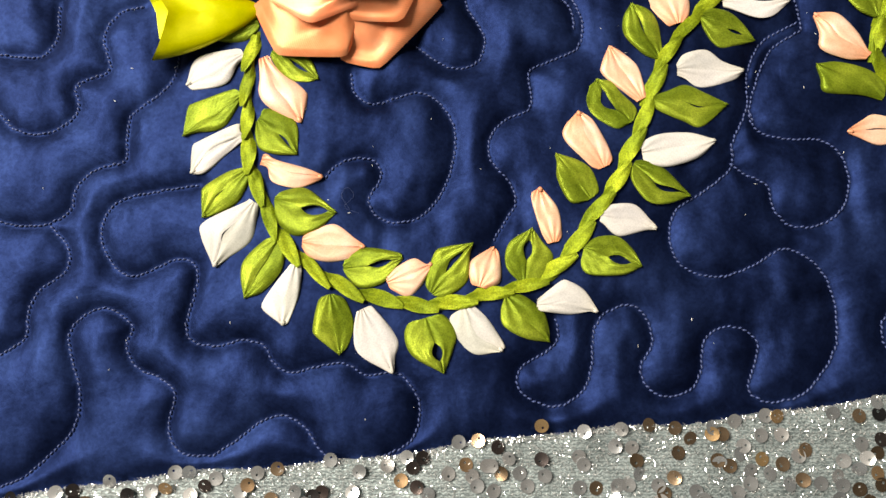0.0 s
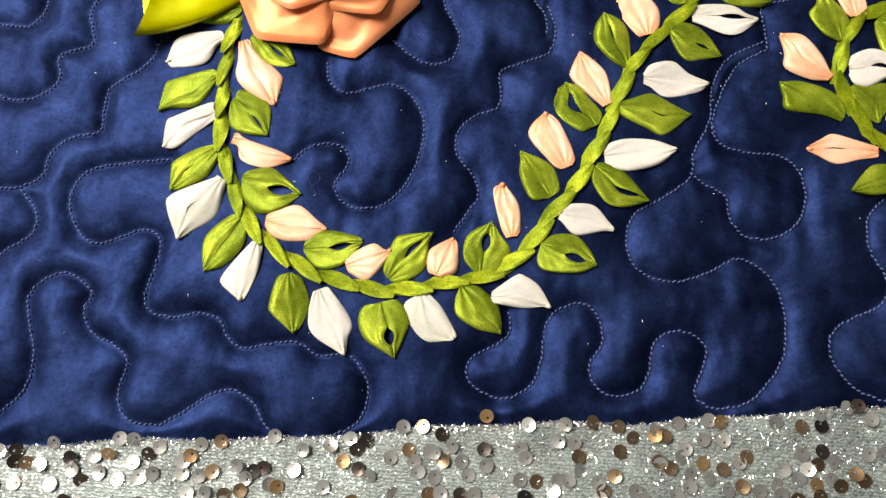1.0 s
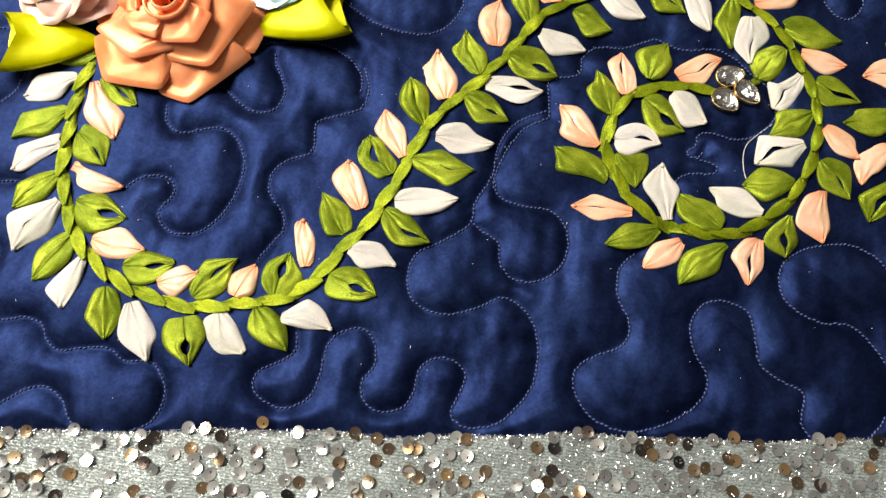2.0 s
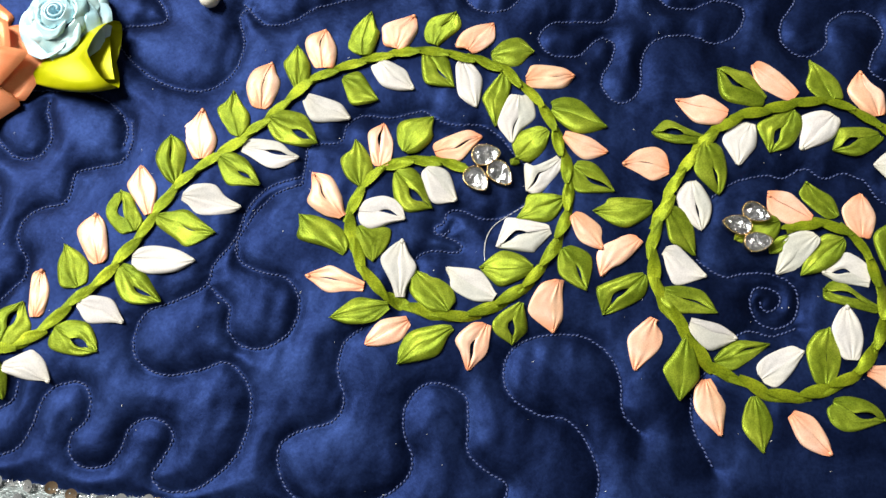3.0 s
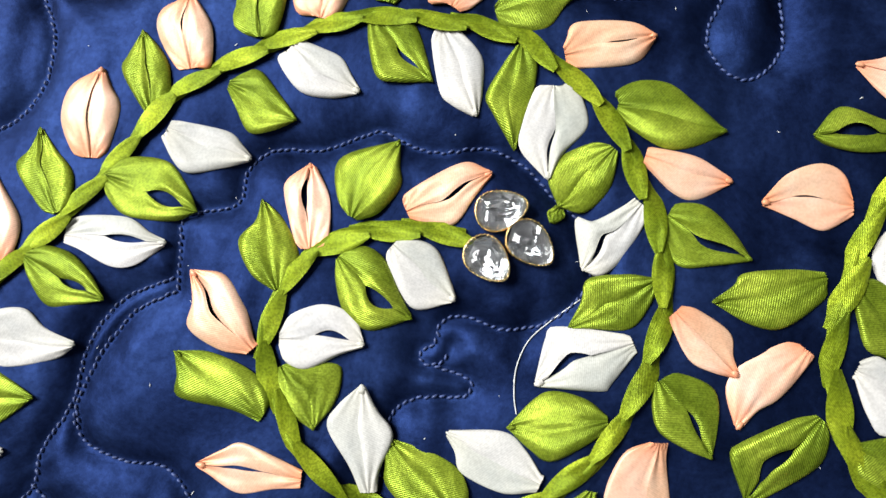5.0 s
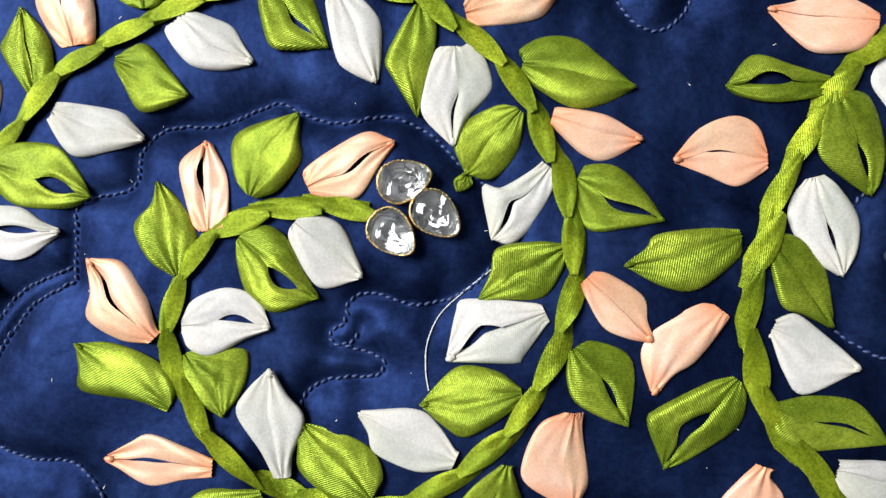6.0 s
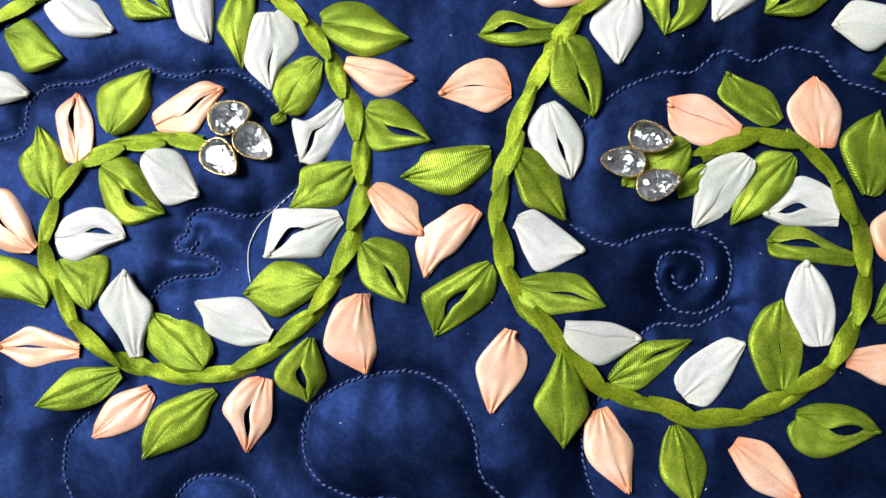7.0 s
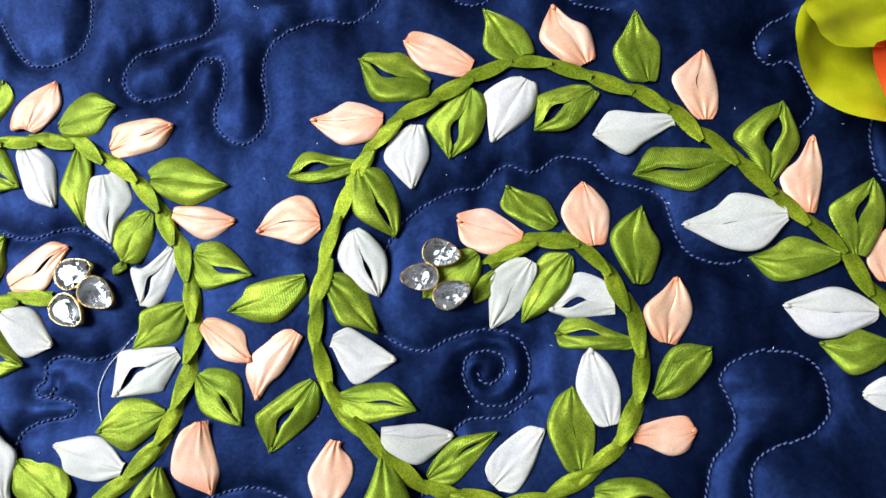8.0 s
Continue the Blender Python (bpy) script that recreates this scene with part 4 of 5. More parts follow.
leaf(GREEN, 427.0, 91.0, 69, 22.5, ((0.23, 6.2), (0.5, 9.7), (0.76, 5.5)), ((0.05, -2.8), (0.52, -5.2), (0.87, -3.3)), 0.6)
leaf(PEACH, 433.9, 82.9, 75, 16, ((0.08, 3.3), (0.35, 5.8), (0.75, 3.8)), ((0.06, -2.8), (0.5, -5.8), (0.85, -3.3)))

# ---- twisted ribbon stems, in millimetres ----
LEFT_STEM = [(-66, 79), (-68, 65), (-68, 50), (-67, 33), (-61, 20), (-58, 10), (-52, 2), (-42, -6), (-30, -13), (-17, -16), (-2, -18), (13, -15), (26, -12), (37, -8), (45, 2), (52, 14), (59, 22), (65, 34), (71, 48), (74, 60), (84, 76), (97, 91), (108, 105), (118, 122), (130, 132), (144, 140), (162, 148), (179, 149), (197, 148), (210, 141), (222, 131), (230, 119), (236, 105), (239, 91), (236, 73), (230, 58), (218, 44), (202, 36), (186, 36), (174, 39), (163, 47), (156, 57), (151, 69), (154, 82), (163, 94), (178, 99), (194, 99)]
RIGHT_STEM = [(326, 97), (337, 103), (348, 103), (356, 97), (362, 87), (365, 78), (366, 67), (363, 56), (356, 44), (346, 36), (344, 35), (334, 31), (326, 30), (317, 33), (307, 35), (301, 38), (293, 46), (284, 55), (278, 63), (275, 75), (274, 84), (277, 99), (282, 114), (291, 132), (292, 133), (302, 143), (318, 150), (328, 156), (342, 158), (354, 154), (366, 148), (379, 141), (387, 132), (396, 125), (404, 115), (412, 105), (419, 99), (425, 90), (429, 82), (435, 72)]


def ribbon_stem(points, label):
    thing = tagged(new("ribbon_vine"), label, "vine")
    s = smooth_line(points, 12.4)
    r = random.Random(len(points))
    core = smooth_line(points, 2.0)
    verts, uvs = [], []
    for k, p in enumerate(core):
        d = core[min(k + 1, len(core) - 1)] - core[max(k - 1, 0)]
        d /= np.linalg.norm(d)
        half = 1.55 + 0.2 * math.sin(k * 1.01)
        for v in (-1.0, -0.5, 0.0, 0.5, 1.0):
            x, y = p[0] - d[1] * v * half, p[1] + d[0] * v * half
            verts.append((x / 1000, y / 1000, (lie(*p) + 0.55 + 0.7 * (1 - v * v) + 0.25 * v * math.sin(k * 0.5)) / 1000))
            uvs.append((k / 10, v * 0.3))
    part("ribbon_core", verts, grid_faces(len(core), 5), STEM_GREEN, thing, uvs=uvs)
    for k, (p, q) in enumerate(zip(s[:-1], s[1:])):
        d = q - p
        length = np.linalg.norm(d) * r.uniform(1.32, 1.48)
        turn = math.atan2(d[1], d[0]) - radians(r.uniform(6, 13))
        mid = (p + q) / 2
        nu, nv = 17, 8
        wide = r.uniform(2.15, 2.75)
        verts, uvs = [], []
        c, n = math.cos(turn), math.sin(turn)
        phase = r.uniform(0, 6)
        for i in range(nu):
            u = i / (nu - 1)
            half = wide * (0.34 + 0.66 * math.sin(math.pi * min(1, u * 1.02)) ** 0.8)
            roll = radians(-64 + 100 * u)
            for j in range(nv):
                v = -1 + 2 * j / (nv - 1)
                a = (u - 0.5) * length
                b = v * half * math.cos(roll * 0.6) + 0.4 * math.sin(math.pi * u + phase)
                x, y = mid[0] + a * c - b * n, mid[1] + a * n + b * c
                z = lie(mid[0], mid[1]) * 0.7 + lie(x, y) * 0.3 + 0.7 + v * half * math.sin(roll) * 0.6 + 0.3 * (1 - v ** 4) * (0.5 + 0.5 * math.sin(math.pi * u)) + 1.3 * u - 0.9 * (1 - u) ** 3 + 0.07 * math.sin(5 * v + 4 * u + phase)
                verts.append((x / 1000, y / 1000, z / 1000))
                uvs.append((u, v * 0.4))
        part("ribbon_twist", verts, grid_faces(nu, nv), STEM_GREEN, thing, uvs=uvs)
    return thing


ribbon_stem(LEFT_STEM, "twisted olive green ribbon stem curling into a spiral")
ribbon_stem(RIGHT_STEM, "twisted olive green ribbon stem of the second spiral")
# ---- the sequined border ----
def build_border():
    xs = np.arange(-262, 546, 2.0)
    ws = np.concatenate([[0, 0.0], np.arange(1.5, 66, 2.0)])
    verts = []
    lumps = soft_noise(rng, 9, 9)
    for x in xs:
        for k, w in enumerate(ws):
            y = edge_y(x) + 0.25 * math.sin(x * 2.1) - w
            a, b = int((x - X0) / CELL), int(max(0, (y - Y0) / CELL))
            z = max(0.9 + 0.35 * lumps[min(a, NX - 1), min(b, NY - 1)], lie(x, y) + 0.5)
            if k == 0:
                z = lie(x, y) - 0.3
            elif k == 1:
                z = z - 0.35
            verts.append((x / 1000, y / 1000, z / 1000))
    border = tagged(new("sequined_border"), "silver grey knitted border covered with round sequins", "fabric border")
    part("knitted_strip", verts, grid_faces(len(xs), len(ws), flip=True), KNIT, border)
    return border


BORDER = build_border()


def disc(radius, hole, cup, sides=14):
    """A cupped sequin with its off-centre hole."""
    verts, faces = [], []
    for r, z, off in ((hole, 0.0, 0.34), (radius * 0.62, cup * 0.4, 0.12), (radius, cup, 0.0)):
        for k in range(sides):
            a = 2 * math.pi * k / sides
            verts.append((r * math.cos(a), r * math.sin(a) + radius * off, z))
    return verts, grid_faces(3, sides, wrap=True)


def sequin_places():
    r = random.Random(11)
    places = []
    for row in range(11):
        for col in range(92):
            x = -150 + col * 5.3 + (row % 2) * 2.6 + r.gauss(0, 1.5)
            w = 0.3 + row * 5.1 + r.gauss(0, 1.6)
            if r.random() < 0.4:
                continue
            pick = r.random()
            material = SEQUIN_SILVER if pick < 0.62 else SEQUIN_BRONZE if pick < 0.87 else SEQUIN_DARK
            m = pose(x / 1000, (edge_y(x) - w) / 1000, 0.0021, r.gauss(0, 9), r.gauss(0, 9), r.uniform(0, 360))
            places.append((row, abs(x - 60), material, m))
    return sorted(places, key=lambda p: (p[0] > 4, p[1]))


def build_sequins():
    meshes = {}
    v, f = disc(0.0023, 0.0004, 0.00018)
    rest_v, rest_f = {}, {}
    for k, (row, away, material, m) in enumerate(sequin_places()):
        if k < 300:
            if material.name not in meshes:
                meshes[material.name] = part("sequin", v, f, material, BORDER)
                meshes[material.name].matrix_local = m
                continue
            ob = new("sequin", meshes[material.name].data)
            ob.parent, ob.matrix_local = BORDER, m
        else:
            vs, fs = rest_v.setdefault(material.name, []), rest_f.setdefault(material.name, [])
            fs += [tuple(i + len(vs) for i in face) for face in f]
            vs += [tuple(m @ Vector(p)) for p in v]
    for material in (SEQUIN_SILVER, SEQUIN_BRONZE, SEQUIN_DARK):
        if rest_v.get(material.name):
            tagged(part("sequins", rest_v[material.name], rest_f[material.name], material, BORDER), kind="stuff")


build_sequins()


def build_tinsel():
    """Loose ends of silver tinsel that stand out of the knit."""
    r = random.Random(3)
    verts, faces = [], []
    for k in range(30000):
        x = r.uniform(-150, 330)
        w = r.uniform(-0.8, 1.0) if k % 8 == 0 else r.uniform(0, 52)
        c = Vector((x / 1000, (edge_y(x) - w) / 1000, 0.0012 + r.uniform(0, 0.0009)))
        a, length, wide = r.uniform(0, 6.28), r.uniform(0.00015, 0.00055), r.uniform(0.00005, 0.00013)
        d = Vector((math.cos(a), math.sin(a), r.uniform(-0.6, 0.6))) * length
        n = Vector((-math.sin(a), math.cos(a), r.uniform(-0.8, 0.8))) * wide
        i = len(verts)
        verts += [tuple(c - d - n), tuple(c + d - n * 0.6), tuple(c + d + n * 0.6), tuple(c - d + n)]
        faces.append((i, i + 1, i + 2, i + 3))
    tagged(part("tinsel", verts, faces, TINSEL, BORDER, "fine silver tinsel ends", smooth=False), kind="stuff")


build_tinsel()


# ---- crystals in gold settings ----
def drop(a, length, width):
    """The outline of a teardrop whose point lies along +x."""
    x, y = math.cos(a), math.sin(a)
    return (length / 2 * x, width / 2 * y * (1 - 0.27 * x))


def crystal(x, y, turn, tilt=0.0, length=12.8, width=9.7, up=0.6):
    thing = tagged(new("crystal"), "clear faceted teardrop crystal in a beaded gold setting", "crystal", group="crystals of the flower centres")
    thing.matrix_world = pose(x / 1000, y / 1000, (lie(x, y) + up) / 1000, tilt, -tilt, turn)
    n = 14
    rings = ((1.0, 1.9, 0.0), (0.93, 2.5, 0.0), (0.76, 3.5, 0.5), (0.5, 4.2, 0.0))
    verts, faces = [], []
    for scale, z, shift in rings:
        for k in range(n):
            px, py = drop(2 * math.pi * (k + shift) / n, length - 0.9, width - 0.9)
            verts.append((px * scale / 1000, py * scale / 1000, z / 1000))
    for ring in range(3):
        for k in range(n):
            a, b = ring * n + k, ring * n + (k + 1) % n
            if ring == 1:
                faces += [(a, b, a + n), (b, b + n, a + n)]
            elif ring == 2:
                faces += [(a, b, b + n), (a, b + n, a + n)]
            else:
                faces.append((a, b, b + n, a + n))
    faces.append(tuple(range(3 * n, 4 * n)))
    faces.append(tuple(range(n - 1, -1, -1)))
    stone = part("stone", verts, faces, GLASS, thing, "clear faceted glass", smooth=False)
    # the foiled cup of facets under the stone
    fv, ff = [], []
    r = random.Random(int(x * 10))
    for scale, z in ((1.0, 1.8), (0.74, 1.0), (0.46, 1.2), (0.2, 0.7)):
        for k in range(8):
            px, py = drop(2 * math.pi * (k + r.uniform(-0.3, 0.3)) / 8, length - 1.1, width - 1.1)
            fv.append((px * scale / 1000, py * scale / 1000, (z + r.uniform(-0.75, 0.55) * (scale < 1)) / 1000))
    for ring in range(3):
        for k in range(8):
            a, b = ring * 8 + k, ring * 8 + (k + 1) % 8
            ff += [(a, b, a + 8), (b, b + 8, a + 8)]
    ff.append(tuple(range(24, 32)))
    part("foil_cup", fv, ff, CRYSTAL_FOIL, thing, "silver foil behind the glass", smooth=False)
    bv, bf = [], []
    for scale, z in ((1.0, 0.0), (1.0, 1.9), (0.95, 2.3), (0.93, 2.1)):
        for k in range(28):
            px, py = drop(2 * math.pi * k / 28, length - 0.6, width - 0.6)
            bv.append((px * scale / 1000, py * scale / 1000, z / 1000))
    bezel = part("bezel", bv, grid_faces(4, 28, wrap=True, flip=True), GOLD, thing, "gold metal setting")
    for k in range(36):
        px, py = drop(2 * math.pi * k / 36, length - 0.95, width - 0.95)
        v = [(px, py, 2.5), (px, py, 1.9)]
        for j in range(6):
            a = j * math.pi / 3
            v.append((px + 0.31 * math.cos(a), py + 0.31 * math.sin(a), 2.2))
        f = [(0, 2 + j, 2 + (j + 1) % 6) for j in range(6)] + [(1, 2 + (j + 1) % 6, 2 + j) for j in range(6)]
        part("bead", [tuple(c / 1000 for c in p) for p in v], f, GOLD, bezel)
    return thing


crystal(201.5, 105.3, 20, 2)
crystal(208.6, 98.2, -38, -3)
crystal(199.8, 93.8, -40, 3)
leaf(GREEN, 323, 100.5, -146, 20, ((0.08, 3.9), (0.35, 6.8), (0.75, 4.5)), ((0.06, -3.2), (0.5, -6.8), (0.85, -3.9)))
crystal(312.8, 101.2, -14, 3, length=12.0, width=8.5, up=1.8)
crystal(306.0, 95.0, 176, -2, length=12.0, width=8.5, up=1.8)
crystal(314.8, 89.4, 18, 2, length=12.0, width=8.5, up=1.8)


# ---- satin roses ----
def tri(x):
    """A zigzag between -1 and 1."""
    return 4 * abs(x - math.floor(x + 0.5)) - 1


def petal(thing, turn, r0, r1, half, z0, z1, material, r, lip=2.2, cup=False):
    nu, nv = 25, 17
    verts, uvs = [], []
    fold, deep, lean = r.uniform(-0.4, 0.4), r.uniform(0.5, 1.6), r.uniform(-1.2, 1.2)
    point = r.uniform(-0.35, 0.35)
    p1, p2 = r.uniform(0, 6), r.uniform(0, 6)
    for i in range(nv):
        v = i / (nv - 1)
        for j in range(nu):
            u = -1 + 2 * j / (nu - 1)
            reach = r0 + (r1 - r0) * (1 - 0.2 * abs(u - point) ** 2.2) * v
            across = u * half * (0.55 + 0.45 * math.sin(math.pi * (0.15 + 0.7 * v)))
            z = z0 + (z1 - z0) * (min(1.0, v / 0.5) - 0.55 * max(0.0, v - 0.5) / 0.5)
            if cup:
                z = z0 + (z1 - z0) * v ** 1.6
            if v > 0.92:
                z -= lip * 0.3 * (v - 0.92) / 0.08
            bend = 0.25 if cup else 1.0
            z += bend * deep * r1 * 0.045 * (abs(u - fold) - 0.4) * (0.4 + v) + lean * u
            z -= bend * 0.05 * r1 * max(0.0, 0.22 - abs(u + fold - 0.5 * v)) / 0.22
            z += bend * 0.05 * r1 * tri(0.55 * u + 0.4 * v + p1) * (0.3 + v) + 0.028 * r1 * tri(0.9 * u - 0.75 * v + p2) * (0.3 + v)
            z += 0.07 * r1 * u * (0.2 if cup else 1.0)
            a = radians(turn) + across / max(6.0, (reach + r1) / 2)
            verts.append((reach * math.cos(a) / 1000, reach * math.sin(a) / 1000, max(0.3, z) / 1000))
            uvs.append((v * 0.5, u * 0.5))
    part("petal", verts, grid_faces(nv, nu), material, thing, uvs=uvs)


def rose(x, y, size, material, label, seed, z=0.0):
    """A folded satin rose: three rings of petals round a rolled bud."""
    r = random.Random(seed)
    thing = tagged(new("satin_rose"), label, "ribbon rose", group="satin roses")
    thing.matrix_world = pose(x / 1000, y / 1000, (lie(x, y) + z) / 1000, 0, 0, 0)
    for count, r0, r1, half, z0, z1 in ((5, 0.35, 1.0, 0.95, 0.05, 0.24), (5, 0.3, 0.8, 0.75, 0.16, 0.38), (4, 0.22, 0.58, 0.62, 0.28, 0.5), (3, 0.1, 0.36, 0.45, 0.4, 0.58)):
        start = r.uniform(0, 360)
        for k in range(count):
            petal(thing, start + 360 * k / count + r.uniform(-8, 8), r0 * size, r1 * size * r.uniform(0.93, 1.06), half * size, z0 * size, z1 * size * r.uniform(0.92, 1.06), material, r, lip=0.07 * size)
    verts, uvs = [], []
    turns = 46
    for k in range(turns):
        a = k * 0.36
        rad = size * (0.035 + 0.0046 * k)
        for h, out in ((0.3, 0.0), (0.5, 0.01), (0.62 - 0.0018 * k, 0.02), (0.63 - 0.0018 * k, 0.045), (0.6 - 0.0018 * k, 0.06)):
            rr = rad + out * size
            verts.append((rr * math.cos(a) / 1000, rr * math.sin(a) / 1000, h * size / 1000))
            uvs.append((h, k * 0.05))
    part("rolled_bud", verts, grid_faces(turns, 5), material, thing, uvs=uvs)
    return thing


def folded_petal(thing, a0, corner, a1, r0, rc, r1, inner, low, high, material, r):
    """A wide satin band folded to a straight-edged petal with one corner, gathered at its ends."""
    nt, nv = 33, 17
    away = 14.0
    ends = ((0.55 * r0, a0), (r0, a0 + away), (rc, corner), (r1, a1 - away), (0.55 * r1, a1))
    p = np.array([(rad * math.cos(radians(a)), rad * math.sin(radians(a))) for rad, a in ends])
    for cut in (0.07, 0.2, 0.25):
        q = np.stack([p[:-1] * (1 - cut) + p[1:] * cut, p[:-1] * cut + p[1:] * (1 - cut)], 1).reshape(-1, 2)
        p = np.vstack([p[:1], q[1:-1], p[-1:]])
    run = np.concatenate([[0], np.cumsum(np.linalg.norm(np.diff(p, axis=0), axis=1))])
    rim = np.stack([np.interp(np.linspace(0, run[-1], nt), run, p[:, k]) for k in (0, 1)], 1)
    pinch, wave, tilt, fold = r.choice((0.0, 1.0)), r.uniform(0, 6.28), r.uniform(-1.5, 1.5), r.uniform(0.3, 0.7)
    size = rc - inner
    verts, uvs = [], []
    for j in range(nt):
        t = j / (nt - 1)
        a = math.atan2(rim[j][1], rim[j][0])
        for i in range(nv):
            v = i / (nv - 1)
            x = inner * math.cos(a) * (1 - v) + rim[j][0] * v
            y = inner * math.sin(a) * (1 - v) + rim[j][1] * v
            z = high + (low - high) * v + (2.2 + 0.5 * tilt) * (t - 0.5) - 2.5 * max(0.0, 0.15 - t) / 0.15
            if v > 0.92:
                z -= 0.035 * size * ((v - 0.92) / 0.08) ** 2
            near = math.exp(-abs(t - pinch) / 0.22)
            z += 0.085 * size * near * math.sin(7.0 * math.atan2(v - 0.55, abs(t - pinch) + 0.12) + wave) * (1 - v ** 8)
            z += 0.22 * size * (abs(t - fold + 0.5 * (v - 0.5)) - 0.25) * math.sin(math.pi * v)
            z += 0.03 * size * tri(1.3 * t + 0.8 * v + wave) * math.sin(math.pi * v)
            z += 0.03 * size * math.sin(5 * t + 3 * v + wave) * math.sin(math.pi * v)
            verts.append((x / 1000, y / 1000, max(0.3, z) / 1000))
            uvs.append((t, v * 0.5))
    part("petal", verts, grid_faces(nt, nv), material, thing, uvs=uvs)


def folded_rose(x, y, material, label, seed):
    """A broad rose of flat folded bands, each ring lying higher than the one outside it."""
    r = random.Random(seed)
    thing = tagged(new("satin_rose"), label, "ribbon rose", group="satin roses")
    thing.matrix_world = pose(x / 1000, y / 1000, lie(x, y) / 1000, 0, 0, 0)
    for a0, corner, a1, r0, rc, r1, inner, low, high in (
        (250, 287, 356, 32, 37, 36, 14, 2.0, 11), (330, 378, 425, 35, 41, 34, 14, 2.5, 11), (50, 95, 140, 33, 39, 33, 14, 2.0, 11),
        (120, 160, 200, 34, 39, 36, 14, 2.5, 11), (183, 230, 284, 37, 40, 32, 14, 4.0, 12),
        (255, 312, 392, 20, 29, 36, 9, 9.0, 17), (365, 410, 455, 27, 30, 25, 9, 10, 16), (80, 135, 190, 25, 30, 25, 9, 9.5, 16),
        (184, 242, 304, 33, 26, 17, 9, 11, 17),
        (255, 315, 370, 16, 21, 19, 5, 16, 20), (335, 395, 450, 17, 20, 17, 5, 16, 20), (90, 160, 215, 17, 20, 17, 5, 16, 20), (190, 226, 280, 19, 18, 16, 5, 17, 21),
    ):
        folded_petal(thing, a0, corner, a1, r0, rc, r1, inner, low, high, material, r)
    verts, uvs = [], []
    turns = 46
    for k in range(turns):
        a = k * 0.36
        for h, out in ((14.0, 0.0), (19.0, 0.3), (23.0 - 0.06 * k, 0.6), (23.3 - 0.06 * k, 1.4), (22.0 - 0.06 * k, 2.0)):
            rr = 1.2 + 0.2 * k + out
            verts.append((rr * math.cos(a) / 1000, rr * math.sin(a) / 1000, h / 1000))
            uvs.append((h / 33, k * 0.05))
    part("rolled_bud", verts, grid_faces(turns, 5), material, thing, uvs=uvs)
    return thing


folded_rose(-32.0, 100.5, SATIN_PEACH, "large peach satin ribbon rose with folded petals", 4)
rose(10.0, 129.0, 21.5, SATIN_BLUE, "pale blue satin ribbon rose with a rolled centre", 9, z=3.0)
rose(-80.0, 114.0, 25.0, SATIN_PINK, "pale pink satin ribbon rose beside the peach one", 12, z=3.0)
rose(14.0, 166.0, 15.0, SATIN_RED, "small dark red satin ribbon rose", 15)


# ---- folded satin leaves ----
def satin_leaf(x, y, turn, length, width, high, material, label, tilt=0.0, skew=0.0, up=0.0):
    """A wide ribbon folded into a flattened cone with an open mouth."""
    thing = tagged(new("satin_leaf"), label, "ribbon leaf", group="folded satin leaves")
    thing.matrix_world = pose(x / 1000, y / 1000, (lie(x, y) + 0.4 + up) / 1000, 0, tilt, turn)
    r = random.Random(int(x))
    nu, nv = 16, 28
    verts, uvs = [], []
    for i in range(nu):
        u = i / (nu - 1)
        for j in range(nv):
            a = 2 * math.pi * j / nv
            w = width / 2 * (0.12 + 0.88 * math.sin(0.5 * math.pi * min(1.0, u * 1.08)) ** 0.9)
            h = high / 2 * (0.15 + 0.85 * u ** 0.7)
            ca, sa = math.cos(a), math.sin(a)
            px = u * length * (1 - 0.16 * max(0, sa) * u + 0.1 * (abs(ca) - 0.5) * u) + skew * ca * u * u
            py = w * math.copysign(abs(ca) ** 1.1, ca)
            pz = h + h * math.copysign(abs(sa) ** 0.75, sa) + 0.5 * math.sin(7 * u + 2 * ca) * max(0, sa)
            if u > 0.9:
                pz += (u - 0.9) * 9 * sa
            verts.append((px / 1000, py / 1000, pz / 1000))
            uvs.append((u, j / nv))
    part("folded_ribbon", verts, grid_faces(nu, nv, wrap=True, flip=True), material, thing, uvs=uvs)
    # the ribbon's turned-in edge inside the mouth
    lip, luv = [], []
    for i in range(5):
        u = 0.72 + 0.06 * i
        for j in range(9):
            q = -1 + j / 4
            lip.append((u * length / 1000, q * width * 0.36 * u / 1000, (high * 0.32 + 1.2 * (1 - q * q)) / 1000))
            luv.append((u, q * 0.4))
    part("inner_fold", lip, grid_faces(5, 9), material, thing, uvs=luv)
    return thing


satin_leaf(-64.0, 88.5, 190, 38.0, 27.0, 9.0, SATIN_YELLOW, "shiny yellow green satin leaf folded beside the rose")
satin_leaf(0.5, 102.5, 23, 39.0, 31.0, 10.0, SATIN_YELLOW, "shiny yellow green satin leaf with an open mouth", tilt=-3.0, skew=2.0, up=1.5)


def cupped_leaf(x, y, turn, reach, half, high, material, label, seed):
    """A broad satin leaf that opens like a cup, with a second fold inside."""
    r = random.Random(seed)
    thing = tagged(new("satin_leaf"), label, "ribbon leaf", group="folded satin leaves")
    thing.matrix_world = pose(x / 1000, y / 1000, lie(x, y) / 1000, 0, 0, 0)
    petal(thing, turn, 4.0, reach, half, 2.0, high, material, r, lip=4.0, cup=True)
    petal(thing, turn - 24, 3.0, reach * 0.86, half * 0.5, high * 0.5, high * 1.2, material, r, lip=2.0, cup=True)
    return thing


cupped_leaf(453.5, 157.5, 214, 44.0, 34.0, 17.0, SATIN_YELLOW, "large yellow green satin leaf cupped under an orange ribbon", 21)
satin_leaf(468.5, 130.0, 184, 35.0, 32.0, 12.0, SATIN_ORANGE, "orange red rolled satin petal at the edge", up=15.0)
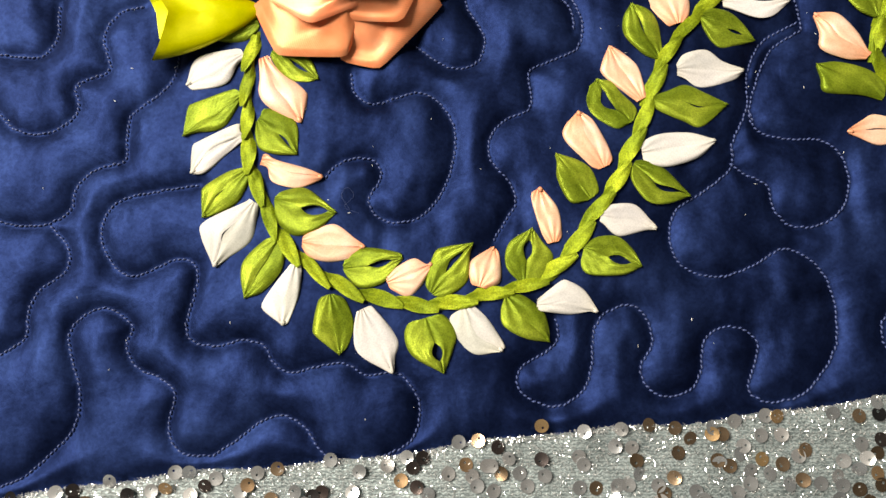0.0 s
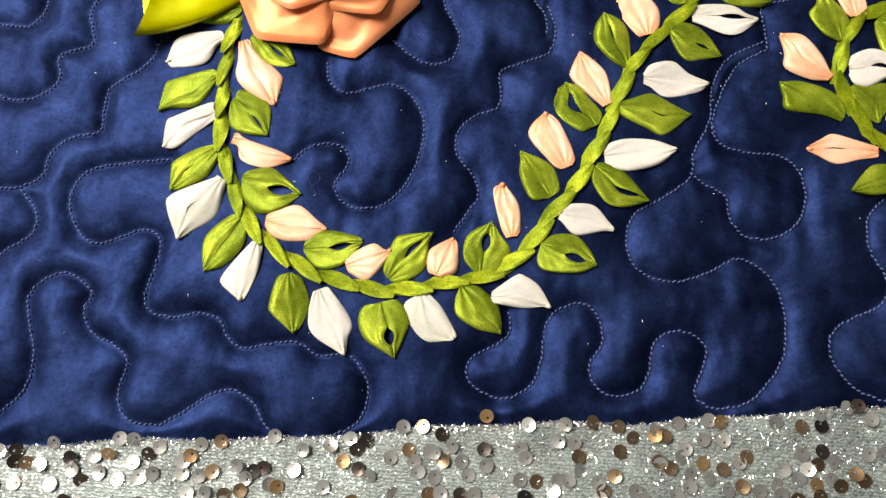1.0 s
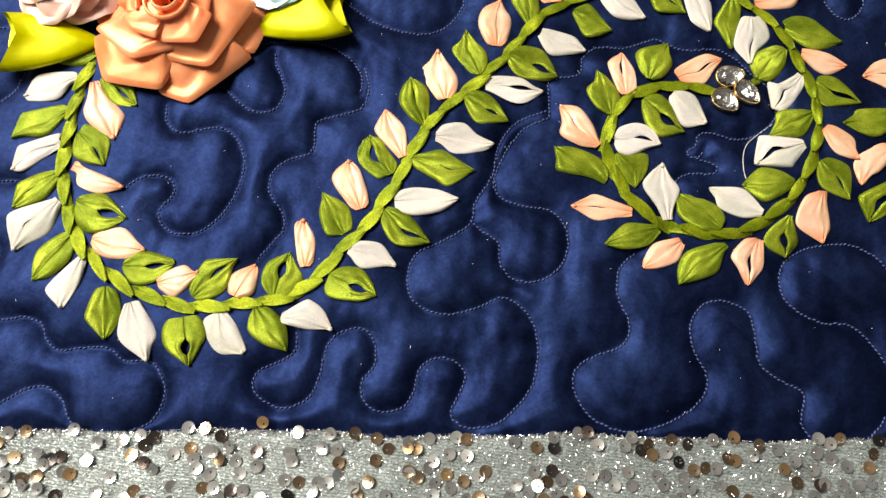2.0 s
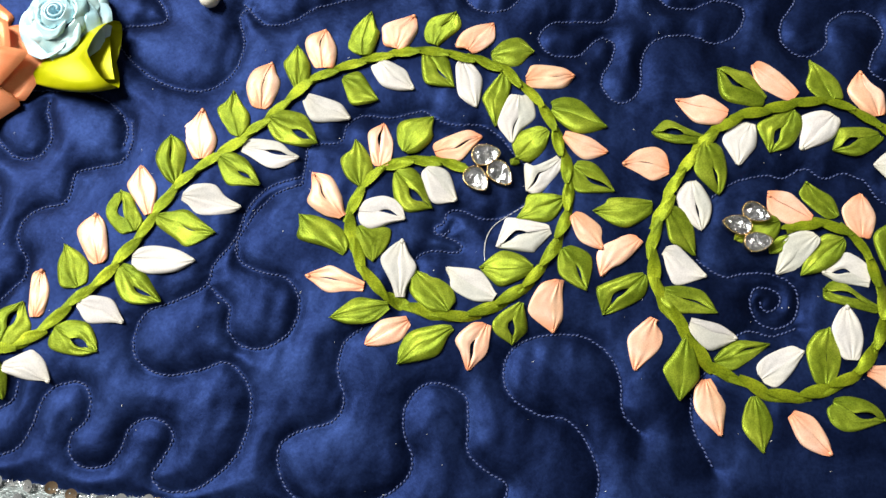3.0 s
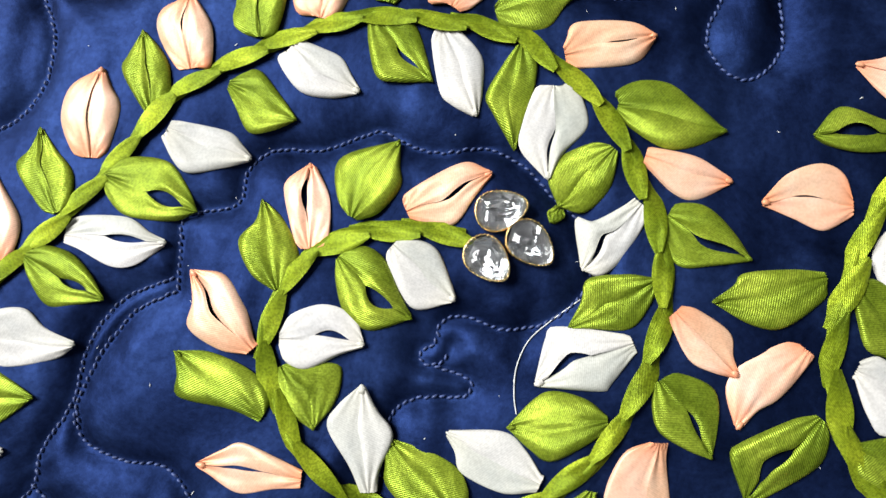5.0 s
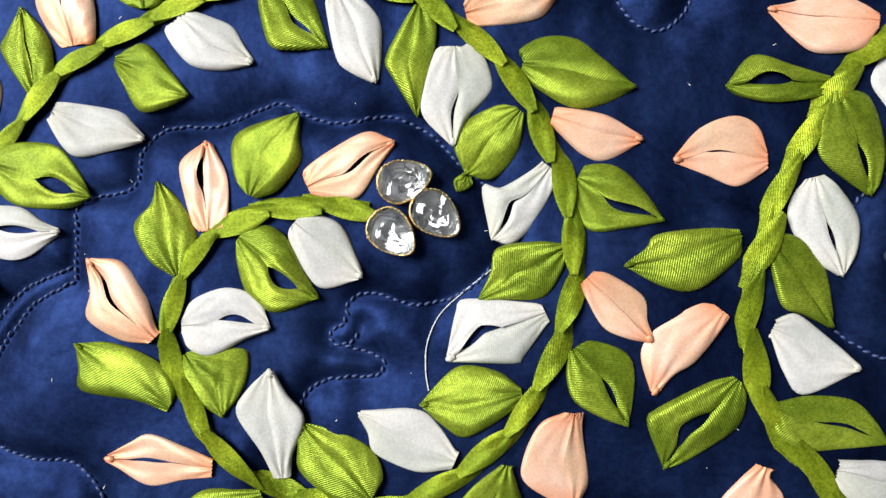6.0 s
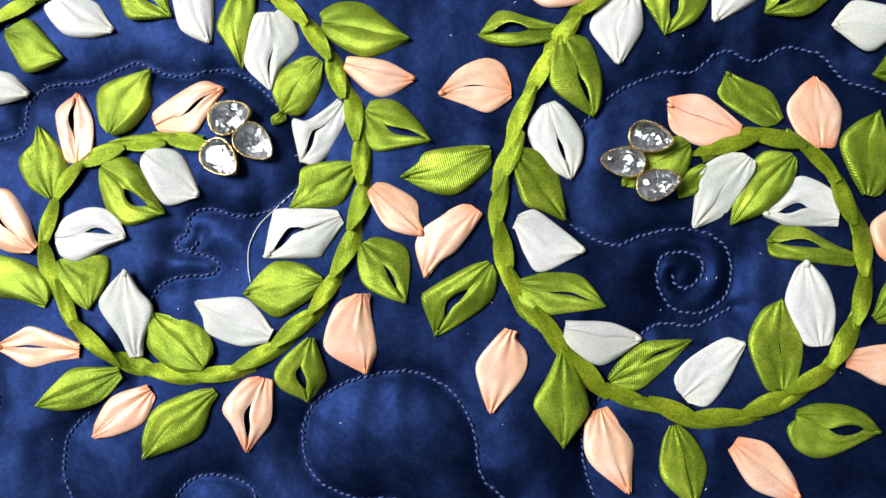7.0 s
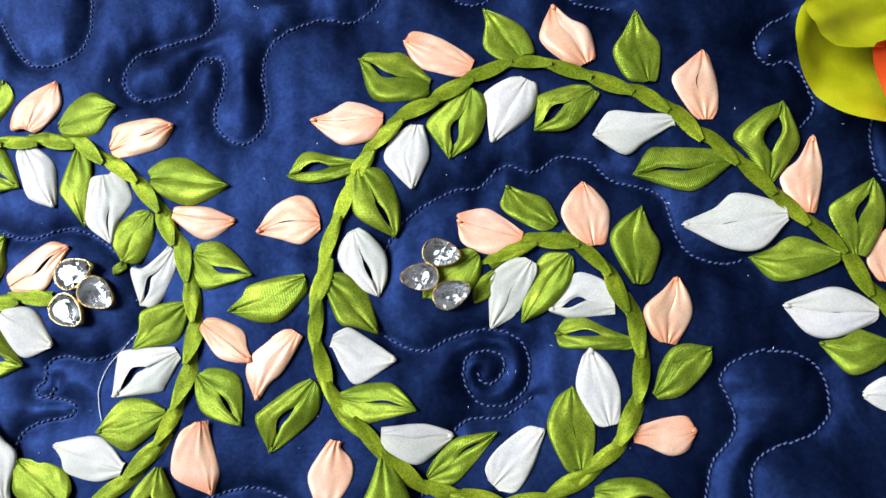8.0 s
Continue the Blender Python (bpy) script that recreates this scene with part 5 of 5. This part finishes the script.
leaf(GREEN, -65, 83.5, 192, 19, ((0.08, 3.0), (0.35, 5.2), (0.75, 3.5)), ((0.06, -2.5), (0.5, -5.2), (0.85, -3.0)))


# ---- pearl, loose thread and a ribbon end ----
def pearl(x, y, radius):
    verts, faces = [], []
    n, m = 14, 20
    for i in range(n):
        a = math.pi * (0.02 + 0.96 * i / (n - 1))
        for j in range(m):
            b = 2 * math.pi * j / m
            verts.append((radius * math.sin(a) * math.cos(b) / 1000, radius * math.sin(a) * math.sin(b) / 1000, (radius * 0.82 * math.cos(a)) / 1000))
    faces = grid_faces(n, m, wrap=True) + [tuple(range(m)), tuple(range(n * m - 1, (n - 1) * m - 1, -1))]
    ob = part("pearl", verts, faces, PEARL)
    ob.location = (x / 1000, y / 1000, (lie(x, y) + radius * 0.8) / 1000)
    return tagged(ob, "single white pearl bead sewn on the velvet", "bead")


pearl(67.0, 154.5, 4.6)


def strand(name, points, radius, material, label, category):
    line = smooth_line(points, 1.0)
    verts = []
    for k, p in enumerate(line):
        d = line[min(k + 1, len(line) - 1)] - line[max(k - 1, 0)]
        d /= np.linalg.norm(d)
        for j in range(5):
            a = 2 * math.pi * j / 5
            verts.append(((p[0] - d[1] * radius * math.cos(a)) / 1000, (p[1] + d[0] * radius * math.cos(a)) / 1000, (lie(*p) + radius + 0.25 + radius * math.sin(a)) / 1000))
    ob = part(name, verts, grid_faces(len(line), 5, wrap=True), material)
    return tagged(ob, label, category)


strand("loose_thread", [(221, 87.5), (215, 82), (210.5, 77), (208.4, 71), (208.5, 65), (209.4, 61)], 0.14, WHITE_THREAD, "loose white sewing thread lying on the velvet", "thread")
strand("stray_hair_thread", [(-31, 15), (-34, 20), (-32, 23), (-30, 20), (-33, 16), (-28, 14)], 0.045, THREAD, "fine loop of stray blue fibre on velvet", "thread")
leaf(GREEN, 214.5, 108, -110, 5, ((0.08, 1.2), (0.35, 2.1), (0.75, 1.4)), ((0.06, -1.0), (0.5, -2.1), (0.85, -1.2)))


def build_lint():
    """Specks of pale lint caught in the pile."""
    r = random.Random(8)
    verts, faces = [], []
    for k in range(170):
        x, y = r.uniform(-170, 450), r.uniform(-60, 190)
        c = Vector((x / 1000, y / 1000, (lie(x, y) + 0.25) / 1000))
        a, length, wide = r.uniform(0, 6.28), r.uniform(0.0001, 0.0006), r.uniform(0.00006, 0.00014)
        d, n = Vector((math.cos(a), math.sin(a), 0)) * length, Vector((-math.sin(a), math.cos(a), 0)) * wide
        i = len(verts)
        verts += [tuple(c - d), tuple(c - n), tuple(c + d), tuple(c + n), tuple(c + Vector((0, 0, 0.0002)))]
        faces += [(i, i + 1, i + 4), (i + 1, i + 2, i + 4), (i + 2, i + 3, i + 4), (i + 3, i, i + 4)]
    tagged(part("lint", verts, faces, WHITE_THREAD), "pale specks of lint on the velvet", "lint", kind="stuff")


build_lint()
